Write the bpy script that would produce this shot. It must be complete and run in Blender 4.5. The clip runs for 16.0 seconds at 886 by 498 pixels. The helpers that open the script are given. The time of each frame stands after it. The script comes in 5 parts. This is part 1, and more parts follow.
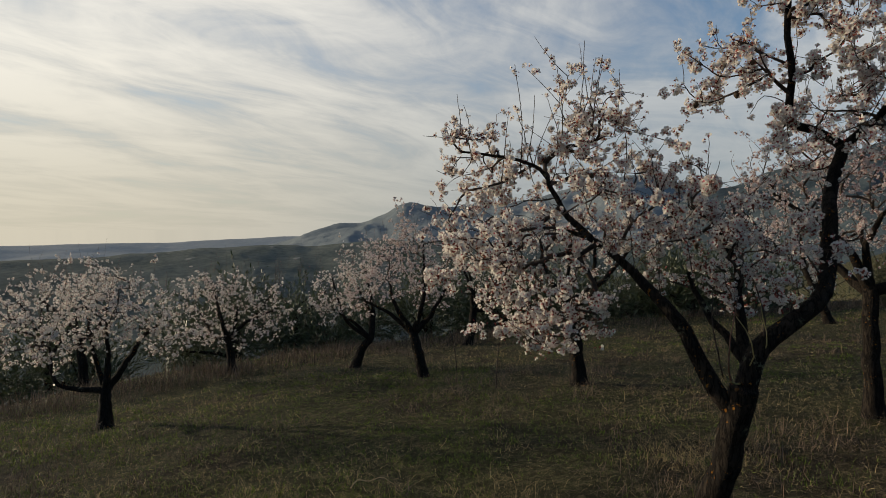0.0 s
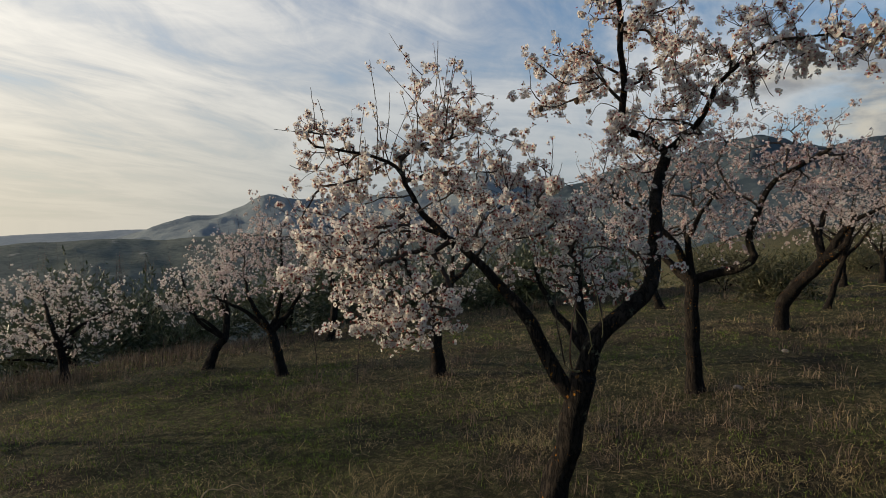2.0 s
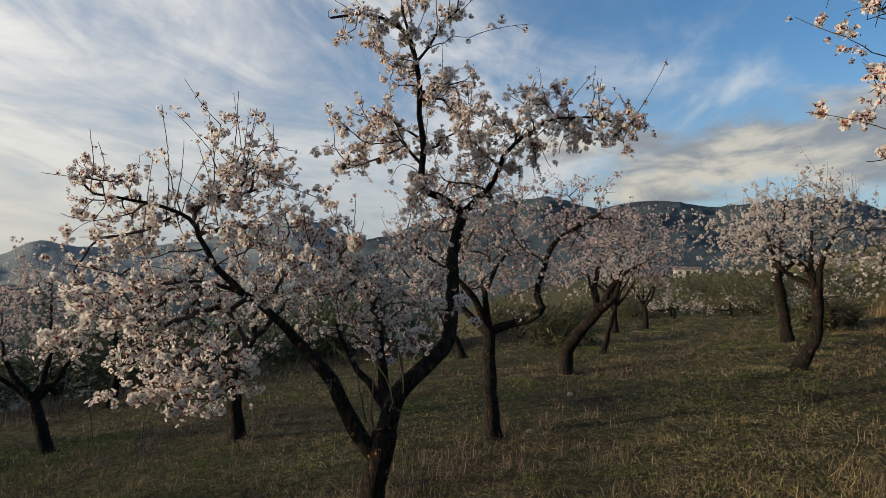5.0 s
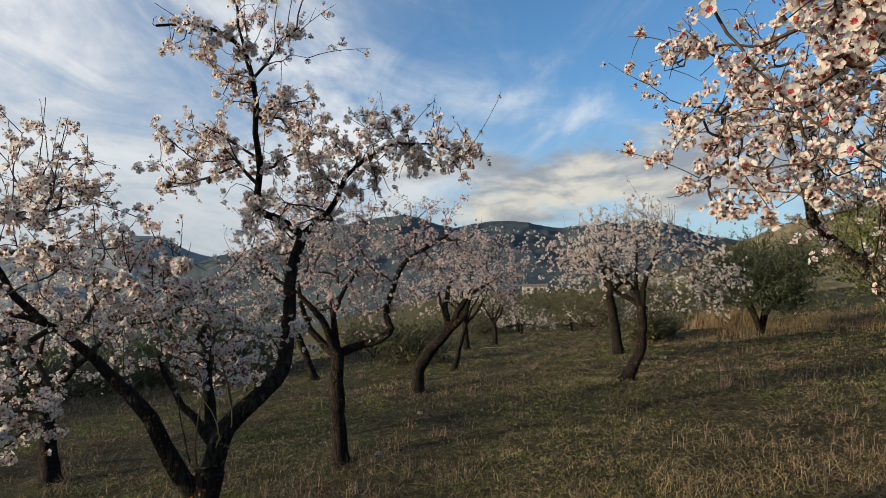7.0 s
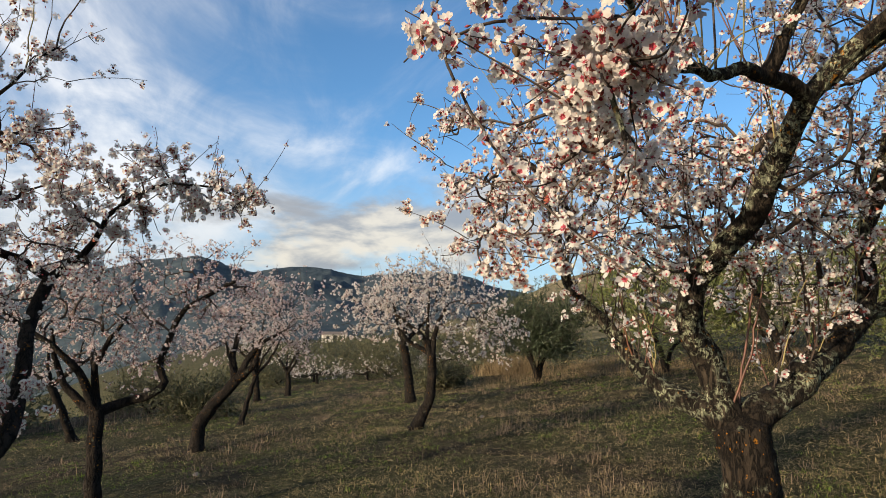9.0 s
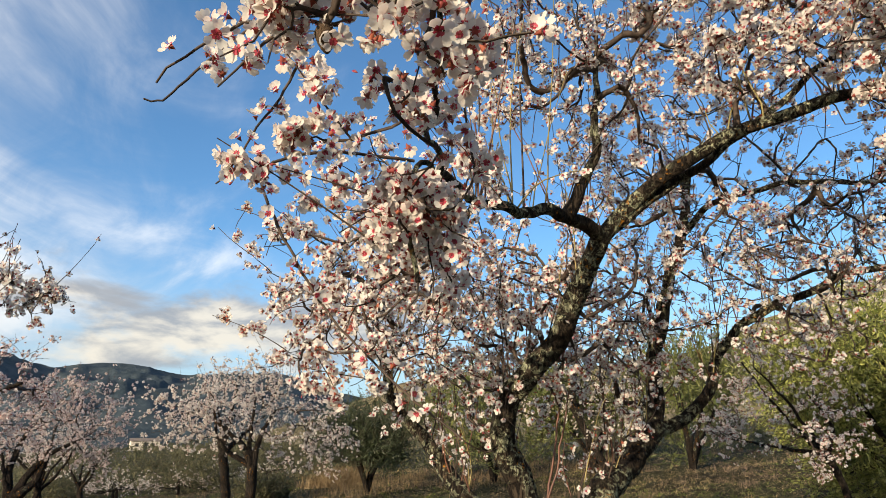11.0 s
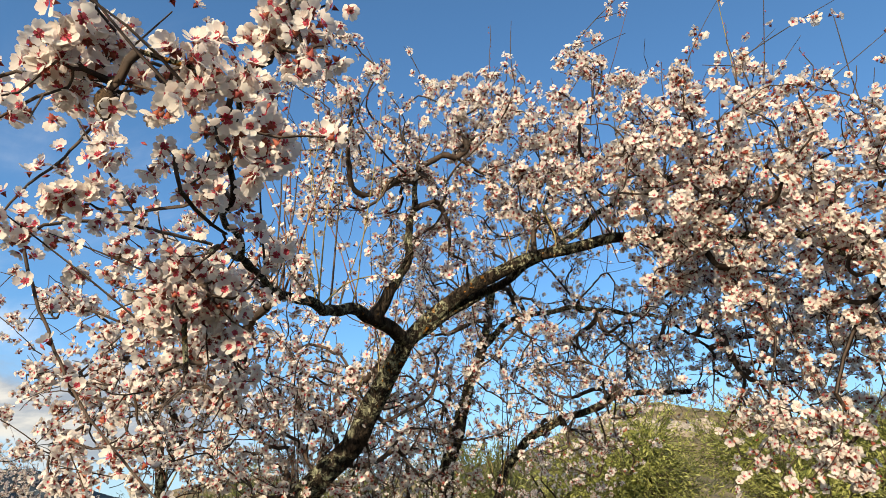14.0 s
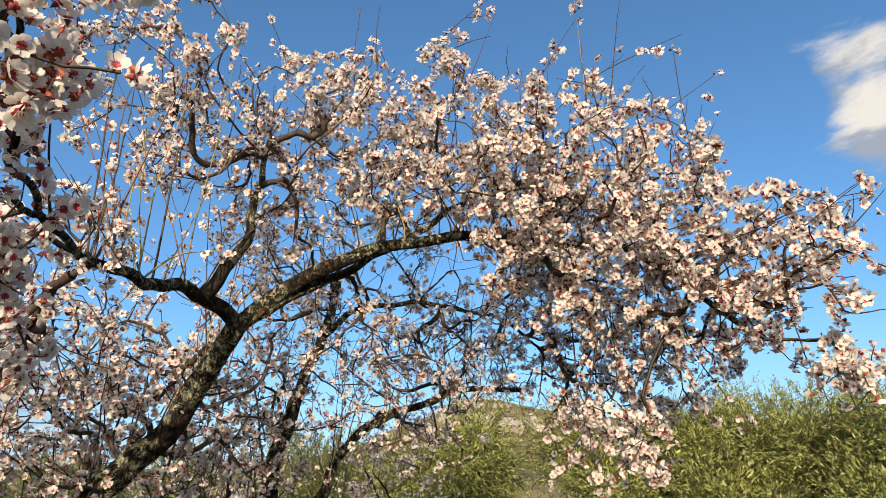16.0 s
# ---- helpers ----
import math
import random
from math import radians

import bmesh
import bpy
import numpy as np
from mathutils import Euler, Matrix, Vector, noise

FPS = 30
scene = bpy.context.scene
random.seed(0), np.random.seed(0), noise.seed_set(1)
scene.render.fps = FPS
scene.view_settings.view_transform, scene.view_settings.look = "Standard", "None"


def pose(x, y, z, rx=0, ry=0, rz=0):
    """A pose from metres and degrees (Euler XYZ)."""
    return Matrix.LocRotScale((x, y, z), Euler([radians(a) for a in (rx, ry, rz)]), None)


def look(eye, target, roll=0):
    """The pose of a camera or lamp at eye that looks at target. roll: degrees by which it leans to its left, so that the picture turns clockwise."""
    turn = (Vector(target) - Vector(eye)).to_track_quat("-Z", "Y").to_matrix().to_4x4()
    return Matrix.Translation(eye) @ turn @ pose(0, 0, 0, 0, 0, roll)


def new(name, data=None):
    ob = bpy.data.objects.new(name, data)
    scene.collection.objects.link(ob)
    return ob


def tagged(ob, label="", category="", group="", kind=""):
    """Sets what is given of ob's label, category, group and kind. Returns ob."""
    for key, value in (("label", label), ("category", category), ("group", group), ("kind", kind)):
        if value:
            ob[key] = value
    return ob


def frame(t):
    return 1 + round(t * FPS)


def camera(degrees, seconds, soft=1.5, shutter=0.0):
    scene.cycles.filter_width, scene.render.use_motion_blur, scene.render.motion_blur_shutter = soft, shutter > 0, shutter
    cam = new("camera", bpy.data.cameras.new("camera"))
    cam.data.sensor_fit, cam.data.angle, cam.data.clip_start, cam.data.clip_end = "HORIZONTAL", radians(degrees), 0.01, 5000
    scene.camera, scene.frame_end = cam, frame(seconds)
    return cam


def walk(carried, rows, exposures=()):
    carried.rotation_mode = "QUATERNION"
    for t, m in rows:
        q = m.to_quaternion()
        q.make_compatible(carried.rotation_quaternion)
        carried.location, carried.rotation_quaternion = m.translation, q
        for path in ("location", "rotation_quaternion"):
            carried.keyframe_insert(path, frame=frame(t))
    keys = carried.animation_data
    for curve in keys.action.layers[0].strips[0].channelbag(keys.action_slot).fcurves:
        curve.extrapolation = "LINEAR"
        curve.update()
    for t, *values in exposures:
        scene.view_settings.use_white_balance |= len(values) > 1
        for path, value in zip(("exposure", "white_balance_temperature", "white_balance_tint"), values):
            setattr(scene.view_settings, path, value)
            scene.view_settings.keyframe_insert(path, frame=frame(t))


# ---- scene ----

def aim(x, y, z, azimuth, tilt, roll=0.0):
    """A camera pose from a place, a compass angle from +y, a tilt above level and a roll."""
    a, e = radians(azimuth), radians(tilt)
    return look((x, y, z), (x + math.sin(a) * math.cos(e), y + math.cos(a) * math.cos(e), z + math.sin(e)), roll)


# ---------------------------------------------------------------- camera
cam = camera(70.16, 16.0, 0.5)
PATH = [
    (0.0, aim(0.000, 0.000, 1.600, -0.00, -1.81, -0.23)),
    (0.5, aim(0.018, 0.018, 1.600, 3.03, -1.42, -0.18)),
    (1.0, aim(0.025, 0.017, 1.609, 5.31, -1.72, -0.03)),
    (1.5, aim(0.031, 0.007, 1.613, 7.73, -1.97, -0.14)),
    (2.0, aim(0.040, 0.010, 1.621, 12.39, -2.47, -0.11)),
    (2.5, aim(0.048, 0.041, 1.625, 17.02, -2.77, -0.08)),
    (3.0, aim(0.047, 0.036, 1.632, 19.89, -2.95, -0.14)),
    (3.5, aim(0.050, 0.011, 1.645, 22.22, -1.18, -0.19)),
    (4.0, aim(0.054, 0.008, 1.643, 24.88, 0.84, -0.10)),
    (6.5, aim(0.141, -0.005, 1.668, 37.85, 3.07, 0.04)),
    (7.0, aim(0.168, -0.025, 1.682, 42.43, 3.82, -0.13)),
    (7.5, aim(0.199, -0.050, 1.691, 48.24, 5.42, 0.17)),
    (8.0, aim(0.220, -0.058, 1.688, 53.26, 6.99, 0.30)),
    (8.5, aim(0.240, -0.073, 1.694, 56.99, 7.43, 0.23)),
    (9.0, aim(0.242, -0.093, 1.707, 60.31, 8.12, 0.13)),
    (9.5, aim(0.246, -0.129, 1.718, 63.69, 10.45, 0.23)),
    (10.0, aim(0.238, -0.151, 1.737, 67.74, 13.04, -0.02)),
    (12.5, aim(0.235, -0.196, 1.756, 82.96, 22.56, 0.80)),
    (13.0, aim(0.229, -0.209, 1.753, 85.32, 24.04, 0.68)),
    (13.5, aim(0.225, -0.210, 1.756, 88.07, 25.35, 0.53)),
    (14.0, aim(0.239, -0.225, 1.752, 92.04, 26.34, -0.03)),
    (14.5, aim(0.246, -0.242, 1.756, 95.72, 26.40, 0.01)),
    (15.0, aim(0.267, -0.256, 1.757, 99.72, 26.08, -0.27)),
    (15.5, aim(0.281, -0.271, 1.762, 103.03, 25.80, -0.43)),
    (16.0, aim(0.281, -0.275, 1.759, 106.32, 25.56, -0.94)),
]
EXPOSURES = [(0.0, -0.32, 7450, 8), (2.0, -0.12, 7450, 9), (4.0, -0.06, 7450, 9), (7.0, 0.25, 7300, 9), (9.0, 0.50, 7350, 10), (12.5, 0.64, 7450, 10), (16.0, 0.66, 7300, 10)]
walk(cam, PATH, EXPOSURES)

# ---------------------------------------------------------------- light
SUN_AZ, SUN_EL = -68.0, 10.0


class Nodes:
    """A small helper to write node trees."""

    def __init__(self, tree):
        self.tree = tree
        tree.nodes.clear()

    def add(self, kind, ins=None, **props):
        n = self.tree.nodes.new(kind)
        for k, v in props.items():
            setattr(n, k, v)
        for k, v in (ins or {}).items():
            if isinstance(v, bpy.types.NodeSocket):
                self.tree.links.new(v, n.inputs[k])
            else:
                n.inputs[k].default_value = v
        return n

    def math(self, op, a, b=0.0, c=0.0, clamp=False):
        n = self.add("ShaderNodeMath", {0: a, 1: b, 2: c}, operation=op, use_clamp=clamp)
        return n.outputs[0]

    def smooth(self, v, lo, hi, a=0.0, b=1.0):
        n = self.add("ShaderNodeMapRange", {"Value": v, "From Min": lo, "From Max": hi, "To Min": a, "To Max": b}, interpolation_type="SMOOTHSTEP")
        return n.outputs[0]

    def mix(self, fac, a, b, blend="MIX"):
        n = self.add("ShaderNodeMix", data_type="RGBA", blend_type=blend)
        for k, v in ((0, fac), (6, a), (7, b)):
            if isinstance(v, bpy.types.NodeSocket):
                self.tree.links.new(v, n.inputs[k])
            else:
                n.inputs[k].default_value = v if k == 0 else (*v, 1.0)[:4]
        return n.outputs[2]

    def noise(self, vec, scale, detail=4.0, rough=0.55, distortion=0.0):
        n = self.add("ShaderNodeTexNoise", {"Scale": scale, "Detail": detail, "Roughness": rough, "Distortion": distortion})
        if vec is not None:
            self.tree.links.new(vec, n.inputs["Vector"])
        return n.outputs[0]


def make_world():
    w = bpy.data.worlds.new("evening_sky")
    scene.world = w
    w.use_nodes = True
    g = Nodes(w.node_tree)
    d = g.add("ShaderNodeTexCoord").outputs["Generated"]
    xyz = g.add("ShaderNodeSeparateXYZ", {0: d}).outputs
    x, y, z = xyz[0], xyz[1], xyz[2]
    sky = g.add("ShaderNodeTexSky", sky_type="NISHITA", sun_disc=False, sun_elevation=radians(SUN_EL + 8), sun_rotation=radians(SUN_AZ),
                altitude=600.0, air_density=1.0, dust_density=0.6, ozone_density=1.3).outputs[0]
    sky = g.mix(1.0, sky, (0.76, 1.35, 1.83), "MULTIPLY")
    zc = g.math("ADD", g.math("MAXIMUM", z, 0.0), 0.13)
    a = radians(38.0)
    along = g.math("DIVIDE", g.math("ADD", g.math("MULTIPLY", x, math.sin(a)), g.math("MULTIPLY", y, math.cos(a))), zc)
    across = g.math("DIVIDE", g.math("SUBTRACT", g.math("MULTIPLY", x, math.cos(a)), g.math("MULTIPLY", y, math.sin(a))), zc)
    flat = g.add("ShaderNodeCombineXYZ", {0: g.math("MULTIPLY", along, 0.5), 1: across, 2: 0.0}).outputs[0]
    streak = g.noise(flat, 1.05, 8.0, 0.58, 1.1)
    wisps = g.noise(flat, 4.0, 6.0, 0.6, 0.8)
    veil = g.math("ADD", g.math("MULTIPLY", streak, 0.75), g.math("MULTIPLY", wisps, 0.25))
    # the veil of high cloud is thick towards the sun and thins out away from it
    b = radians(-40.0)
    toward = g.math("ADD", g.math("MULTIPLY", x, math.sin(b)), g.math("MULTIPLY", y, math.cos(b)))
    cover = g.smooth(toward, -0.85, 0.95)
    lo = g.math("SUBTRACT", 0.60, g.math("MULTIPLY", cover, 0.46))
    n = g.add("ShaderNodeMapRange", {"Value": veil, "From Min": lo, "From Max": g.math("ADD", lo, 0.36), "To Max": 0.88}, interpolation_type="SMOOTHSTEP")
    cirrus = n.outputs[0]
    s = Vector((math.sin(radians(SUN_AZ + 14)) * math.cos(radians(SUN_EL)), math.cos(radians(SUN_AZ + 14)) * math.cos(radians(SUN_EL)), math.sin(radians(SUN_EL))))
    near_sun = g.math("ADD", g.math("MULTIPLY", x, s.x), g.math("ADD", g.math("MULTIPLY", y, s.y), g.math("MULTIPLY", z, s.z)))
    glow = g.smooth(near_sun, 0.35, 1.0)
    grey = g.smooth(veil, 0.36, 0.62)
    white = g.mix(glow, g.mix(grey, (4.3, 5.0, 6.4), (8.4, 9.0, 10.0)), g.mix(grey, (8.6, 8.9, 9.4), (14.8, 14.6, 14.2)))
    col = g.mix(cirrus, sky, white)
    # warm haze low over the horizon
    haze = g.smooth(z, 0.34, -0.02, 0.0, 0.85)
    col = g.mix(g.math("MULTIPLY", haze, g.smooth(near_sun, -0.4, 0.8, 0.92, 1.0)), col, g.mix(glow, (3.9, 4.7, 5.7), (8.0, 7.6, 6.7)))
    # heaped cloud in a low bank
    heap_vec = g.add("ShaderNodeVectorMath", {0: d, 1: (1.0, 1.0, 2.6)}, operation="MULTIPLY").outputs[0]
    heap = g.noise(heap_vec, 5.5, 7.0, 0.55, 0.2)

    def bank(azimuth, elevation, spread, thick):
        e, q = radians(elevation), radians(azimuth)
        dot = g.math("ADD", g.math("MULTIPLY", x, math.sin(q)), g.math("MULTIPLY", y, math.cos(q)))
        dot = g.math("DIVIDE", dot, g.math("SQRT", g.math("ADD", 0.0001, g.math("ADD", g.math("MULTIPLY", x, x), g.math("MULTIPLY", y, y)))))
        side = g.smooth(dot, math.cos(radians(spread)), 0.998)
        high = g.math("DIVIDE", g.math("SUBTRACT", z, math.sin(e)), math.sin(radians(thick)))
        high = g.math("SUBTRACT", 1.0, g.math("MULTIPLY", high, high), clamp=True)
        return g.math("MULTIPLY", side, high)

    mass = g.math("ADD", bank(60, 10.3, 31, 6.2), bank(152.5, 30.5, 12.5, 7), clamp=True)
    puff = g.smooth(g.math("ADD", heap, g.math("MULTIPLY", mass, 0.40)), 0.70, 0.90)
    lit = g.noise(heap_vec, 7.5, 7.0, 0.55, 0.3)
    puff_col = g.mix(g.smooth(lit, 0.42, 0.62), (2.9, 3.2, 3.8), (7.0, 6.8, 6.3))
    col = g.mix(g.math("MULTIPLY", puff, 0.85), col, puff_col)
    bg = g.add("ShaderNodeBackground", {"Color": col, "Strength": 0.088})
    g.add("ShaderNodeOutputWorld", {"Surface": bg.outputs[0]})


make_world()
sun_data = bpy.data.lights.new("sun", "SUN")
sun_data.energy, sun_data.angle, sun_data.color = 5.0, radians(1.0), (1.0, 0.88, 0.71)
sun = new("sun", sun_data)
_s = Vector((math.sin(radians(SUN_AZ)) * math.cos(radians(SUN_EL)), math.cos(radians(SUN_AZ)) * math.cos(radians(SUN_EL)), math.sin(radians(SUN_EL))))
sun.matrix_world = look(_s * 50, (0, 0, 0))

# ---------------------------------------------------------------- materials


def material(name):
    m = bpy.data.materials.new(name)
    m.use_nodes = True
    return m, Nodes(m.node_tree)


def finish(g, surface):
    g.add("ShaderNodeOutputMaterial", {"Surface": surface})


def bark_material(name, dark, pale, lichen, scale=1.0):
    m, g = material(name)
    v = g.add("ShaderNodeTexCoord").outputs["Object"]
    bent = g.add("ShaderNodeVectorMath", {0: v, 1: g.add("ShaderNodeVectorMath", {0: g.add("ShaderNodeTexNoise", {"Vector": v, "Scale": 18.0, "Detail": 3.0}).outputs["Color"], 1: (0.022, 0.022, 0.022)},
                                                      operation="MULTIPLY").outputs[0]}, operation="ADD").outputs[0]
    stretched = g.add("ShaderNodeMapping", {"Vector": bent, "Scale": (1.0, 1.0, 0.20)}).outputs[0]
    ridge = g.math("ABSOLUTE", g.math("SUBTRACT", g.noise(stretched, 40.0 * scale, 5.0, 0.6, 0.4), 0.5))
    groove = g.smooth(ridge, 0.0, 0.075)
    fine = g.noise(stretched, 170.0 * scale, 6.0, 0.7)
    broad = g.noise(v, 9.0 * scale, 4.0)
    col = g.mix(g.smooth(broad, 0.35, 0.7), dark, pale)
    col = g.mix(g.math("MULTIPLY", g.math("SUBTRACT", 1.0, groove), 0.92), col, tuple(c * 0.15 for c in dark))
    col = g.mix(g.math("MULTIPLY", g.smooth(fine, 0.45, 0.75), 0.45), col, tuple(c * 1.8 for c in pale))
    if lichen > 0:
        spots = g.noise(v, 34.0, 9.0, 0.74, 0.7)
        where = g.noise(v, 6.0, 3.0)
        f = g.math("MULTIPLY", g.smooth(spots, 0.50, 0.55), g.smooth(where, 0.62 - 0.22 * lichen, 0.74 - 0.22 * lichen))
        f = g.math("MULTIPLY", f, g.smooth(groove, 0.0, 0.4, 0.45, 1.0))
        col = g.mix(f, col, g.mix(g.smooth(fine, 0.35, 0.7), (0.17, 0.18, 0.11), (0.40, 0.40, 0.28)))
        orange = g.math("MULTIPLY", g.smooth(g.noise(v, 46.0, 3.0), 0.62, 0.68), g.smooth(g.noise(v, 5.0, 1.0, 0.5), 0.52, 0.6))
        col = g.mix(g.math("MULTIPLY", orange, 0.9), col, (0.36, 0.15, 0.02))
    height = g.math("ADD", g.math("MULTIPLY", groove, 0.8), g.math("MULTIPLY", fine, 0.5))
    bump = g.add("ShaderNodeBump", {"Height": height, "Strength": 1.0, "Distance": 0.014})
    p = g.add("ShaderNodeBsdfPrincipled", {"Base Color": col, "Roughness": 0.92, "Normal": bump.outputs[0], "Specular IOR Level": 0.15})
    finish(g, p.outputs[0])
    return m


def thin_material(name, c0, c1, through_light=0.4, rough=0.6, spec=0.25):
    """Petals and leaves: two tones by piece, part of the light passes through."""
    m, g = material(name)
    r = g.add("ShaderNodeNewGeometry").outputs["Random Per Island"]
    o = g.add("ShaderNodeObjectInfo").outputs["Random"]
    k = g.math("FRACT", g.math("ADD", r, o))
    col = g.mix(k, c0, c1)
    p = g.add("ShaderNodeBsdfPrincipled", {"Base Color": col, "Roughness": rough, "Specular IOR Level": spec})
    t = g.add("ShaderNodeBsdfTranslucent", {"Color": col})
    mixed = g.add("ShaderNodeMixShader", {0: through_light, 1: p.outputs[0], 2: t.outputs[0]})
    finish(g, mixed.outputs[0])
    return m


def simple_material(name, c0, c1, scale=20.0, rough=0.8, spec=0.3, bump=0.0):
    m, g = material(name)
    v = g.add("ShaderNodeTexCoord").outputs["Object"]
    f = g.noise(v, scale, 5.0, 0.6)
    col = g.mix(g.smooth(f, 0.3, 0.7), c0, c1)
    ins = {"Base Color": col, "Roughness": rough, "Specular IOR Level": spec}
    if bump:
        ins["Normal"] = g.add("ShaderNodeBump", {"Height": g.noise(v, scale * 4, 4.0), "Strength": 0.8, "Distance": bump}).outputs[0]
    finish(g, g.add("ShaderNodeBsdfPrincipled", ins).outputs[0])
    return m


def ground_material():
    m, g = material("orchard_soil")
    v = g.add("ShaderNodeNewGeometry").outputs["Position"]
    broad = g.noise(v, 0.35, 3.0, 0.5, 0.4)
    mid = g.noise(v, 2.2, 5.0, 0.6, 0.3)
    fine = g.noise(v, 28.0, 6.0, 0.7)
    blade = g.noise(g.add("ShaderNodeMapping", {"Vector": v, "Scale": (1.0, 3.0, 1.0), "Rotation": (0, 0, 0.6)}).outputs[0], 60.0, 4.0, 0.7)
    # near black: the grass's self-shadow is put into the soil tone
    shaded_soil = g.mix(g.smooth(fine, 0.3, 0.7), (0.006, 0.005, 0.003), (0.020, 0.015, 0.010))
    straw = g.mix(blade, (0.020, 0.016, 0.009), (0.076, 0.059, 0.034))
    green = g.mix(fine, (0.012, 0.020, 0.005), (0.046, 0.064, 0.016))
    col = g.mix(g.smooth(mid, 0.40, 0.60), shaded_soil, straw)
    cover = g.math("ADD", g.math("MULTIPLY", broad, 0.6), g.math("MULTIPLY", mid, 0.4))
    col = g.mix(g.math("MULTIPLY", g.smooth(cover, 0.38, 0.52), 0.85), col, green)
    # tangled straws: thin curling lines at two sizes
    for scale, thin, tone in ((17.0, 0.010, (0.17, 0.13, 0.075)), (30.0, 0.014, (0.20, 0.15, 0.085)), (52.0, 0.020, (0.22, 0.165, 0.09))):
        line = g.math("ABSOLUTE", g.math("SUBTRACT", g.noise(v, scale, 3.0, 0.55, 1.2), 0.5))
        f = g.math("MULTIPLY", g.smooth(line, thin, thin * 0.3), g.smooth(mid, 0.34, 0.60, 0.42, 0.85))
        col = g.mix(f, col, tone)
    # dark specks and darkened gaps between tufts, shade held in the colour too
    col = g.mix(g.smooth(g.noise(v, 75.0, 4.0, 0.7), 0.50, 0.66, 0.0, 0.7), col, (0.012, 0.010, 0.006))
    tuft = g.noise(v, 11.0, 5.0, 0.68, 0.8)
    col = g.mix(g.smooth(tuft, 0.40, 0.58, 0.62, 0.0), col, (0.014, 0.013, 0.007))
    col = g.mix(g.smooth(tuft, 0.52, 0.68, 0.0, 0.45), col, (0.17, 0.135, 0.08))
    bump = g.add("ShaderNodeBump", {"Height": g.math("ADD", fine, blade), "Strength": 1.0, "Distance": 0.04})
    finish(g, g.add("ShaderNodeBsdfPrincipled", {"Base Color": col, "Roughness": 0.95, "Specular IOR Level": 0.1, "Normal": bump.outputs[0]}).outputs[0])
    return m


def hill_material(name, c0, c1, rock, scale, amount, relief):
    m, g = material(name)
    v = g.add("ShaderNodeNewGeometry").outputs["Position"]
    broad = g.noise(v, scale, 6.0, 0.62, 0.3)
    spots = g.noise(v, scale * 9.0, 5.0, 0.7)
    col = g.mix(g.smooth(g.math("ADD", g.math("MULTIPLY", broad, 0.5), g.math("MULTIPLY", spots, 0.5)), 0.38, 0.62), c0, c1)
    bare = g.noise(g.add("ShaderNodeMapping", {"Vector": v, "Scale": (1.0, 1.0, 2.5)}).outputs[0], scale * 1.7, 7.0, 0.65, 0.6)
    col = g.mix(g.smooth(bare, 0.70 - amount, 0.78 - amount), col, rock)
    bump = g.add("ShaderNodeBump", {"Height": g.math("ADD", broad, g.math("MULTIPLY", spots, 0.5)), "Strength": 0.9, "Distance": relief})
    finish(g, g.add("ShaderNodeBsdfPrincipled", {"Base Color": col, "Roughness": 0.95, "Specular IOR Level": 0.05, "Normal": bump.outputs[0]}).outputs[0])
    return m


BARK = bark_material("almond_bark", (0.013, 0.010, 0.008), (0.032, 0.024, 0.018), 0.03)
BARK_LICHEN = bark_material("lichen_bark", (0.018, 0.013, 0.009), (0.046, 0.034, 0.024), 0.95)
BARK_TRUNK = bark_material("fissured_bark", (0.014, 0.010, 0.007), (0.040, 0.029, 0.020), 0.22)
TWIG = simple_material("twig_bark", (0.024, 0.017, 0.013), (0.070, 0.047, 0.034), 24.0, 0.75)
SHOOT = simple_material("red_shoot_bark", (0.065, 0.026, 0.018), (0.15, 0.062, 0.034), 10.0, 0.5, 0.4)
SHOOT_OLIVE = simple_material("green_shoot_bark", (0.16, 0.13, 0.04), (0.28, 0.22, 0.09), 10.0, 0.5, 0.4)
PETAL = thin_material("almond_petal", (0.68, 0.595, 0.55), (0.78, 0.76, 0.70), 0.50, 0.55)
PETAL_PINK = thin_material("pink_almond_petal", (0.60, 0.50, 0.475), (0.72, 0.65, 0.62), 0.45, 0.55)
PETAL_BASE = thin_material("petal_base", (0.36, 0.020, 0.050), (0.56, 0.10, 0.14), 0.35, 0.55)
CALYX = thin_material("calyx", (0.20, 0.035, 0.035), (0.30, 0.09, 0.05), 0.1)
STAMEN = thin_material("stamen", (0.42, 0.10, 0.05), (0.62, 0.42, 0.12), 0.1)
YOUNG_LEAF = thin_material("young_leaf", (0.10, 0.15, 0.03), (0.20, 0.24, 0.05), 0.35, 0.5)
HUSK = simple_material("dry_husk", (0.05, 0.032, 0.022), (0.14, 0.09, 0.05), 40.0, 0.9, 0.2, 0.002)
OLIVE_LEAF = thin_material("olive_leaf", (0.060, 0.082, 0.016), (0.34, 0.355, 0.110), 0.22, 0.5, 0.4)
OLIVE_MID = thin_material("green_olive_leaf", (0.060, 0.080, 0.022), (0.17, 0.18, 0.06), 0.22, 0.5, 0.4)
OLIVE_DARK = thin_material("dark_olive_leaf", (0.030, 0.042, 0.018), (0.075, 0.092, 0.045), 0.2, 0.5, 0.4)
SCRUB_LEAF = thin_material("scrub_leaf", (0.042, 0.050, 0.024), (0.125, 0.112, 0.058), 0.25)
STRAW = thin_material("straw", (0.10, 0.072, 0.038), (0.58, 0.445, 0.225), 0.2, 0.7)
GRASS = thin_material("green_grass", (0.034, 0.060, 0.007), (0.15, 0.205, 0.026), 0.3, 0.6)
REED = thin_material("ochre_reed", (0.11, 0.075, 0.038), (0.27, 0.19, 0.105), 0.2, 0.8)
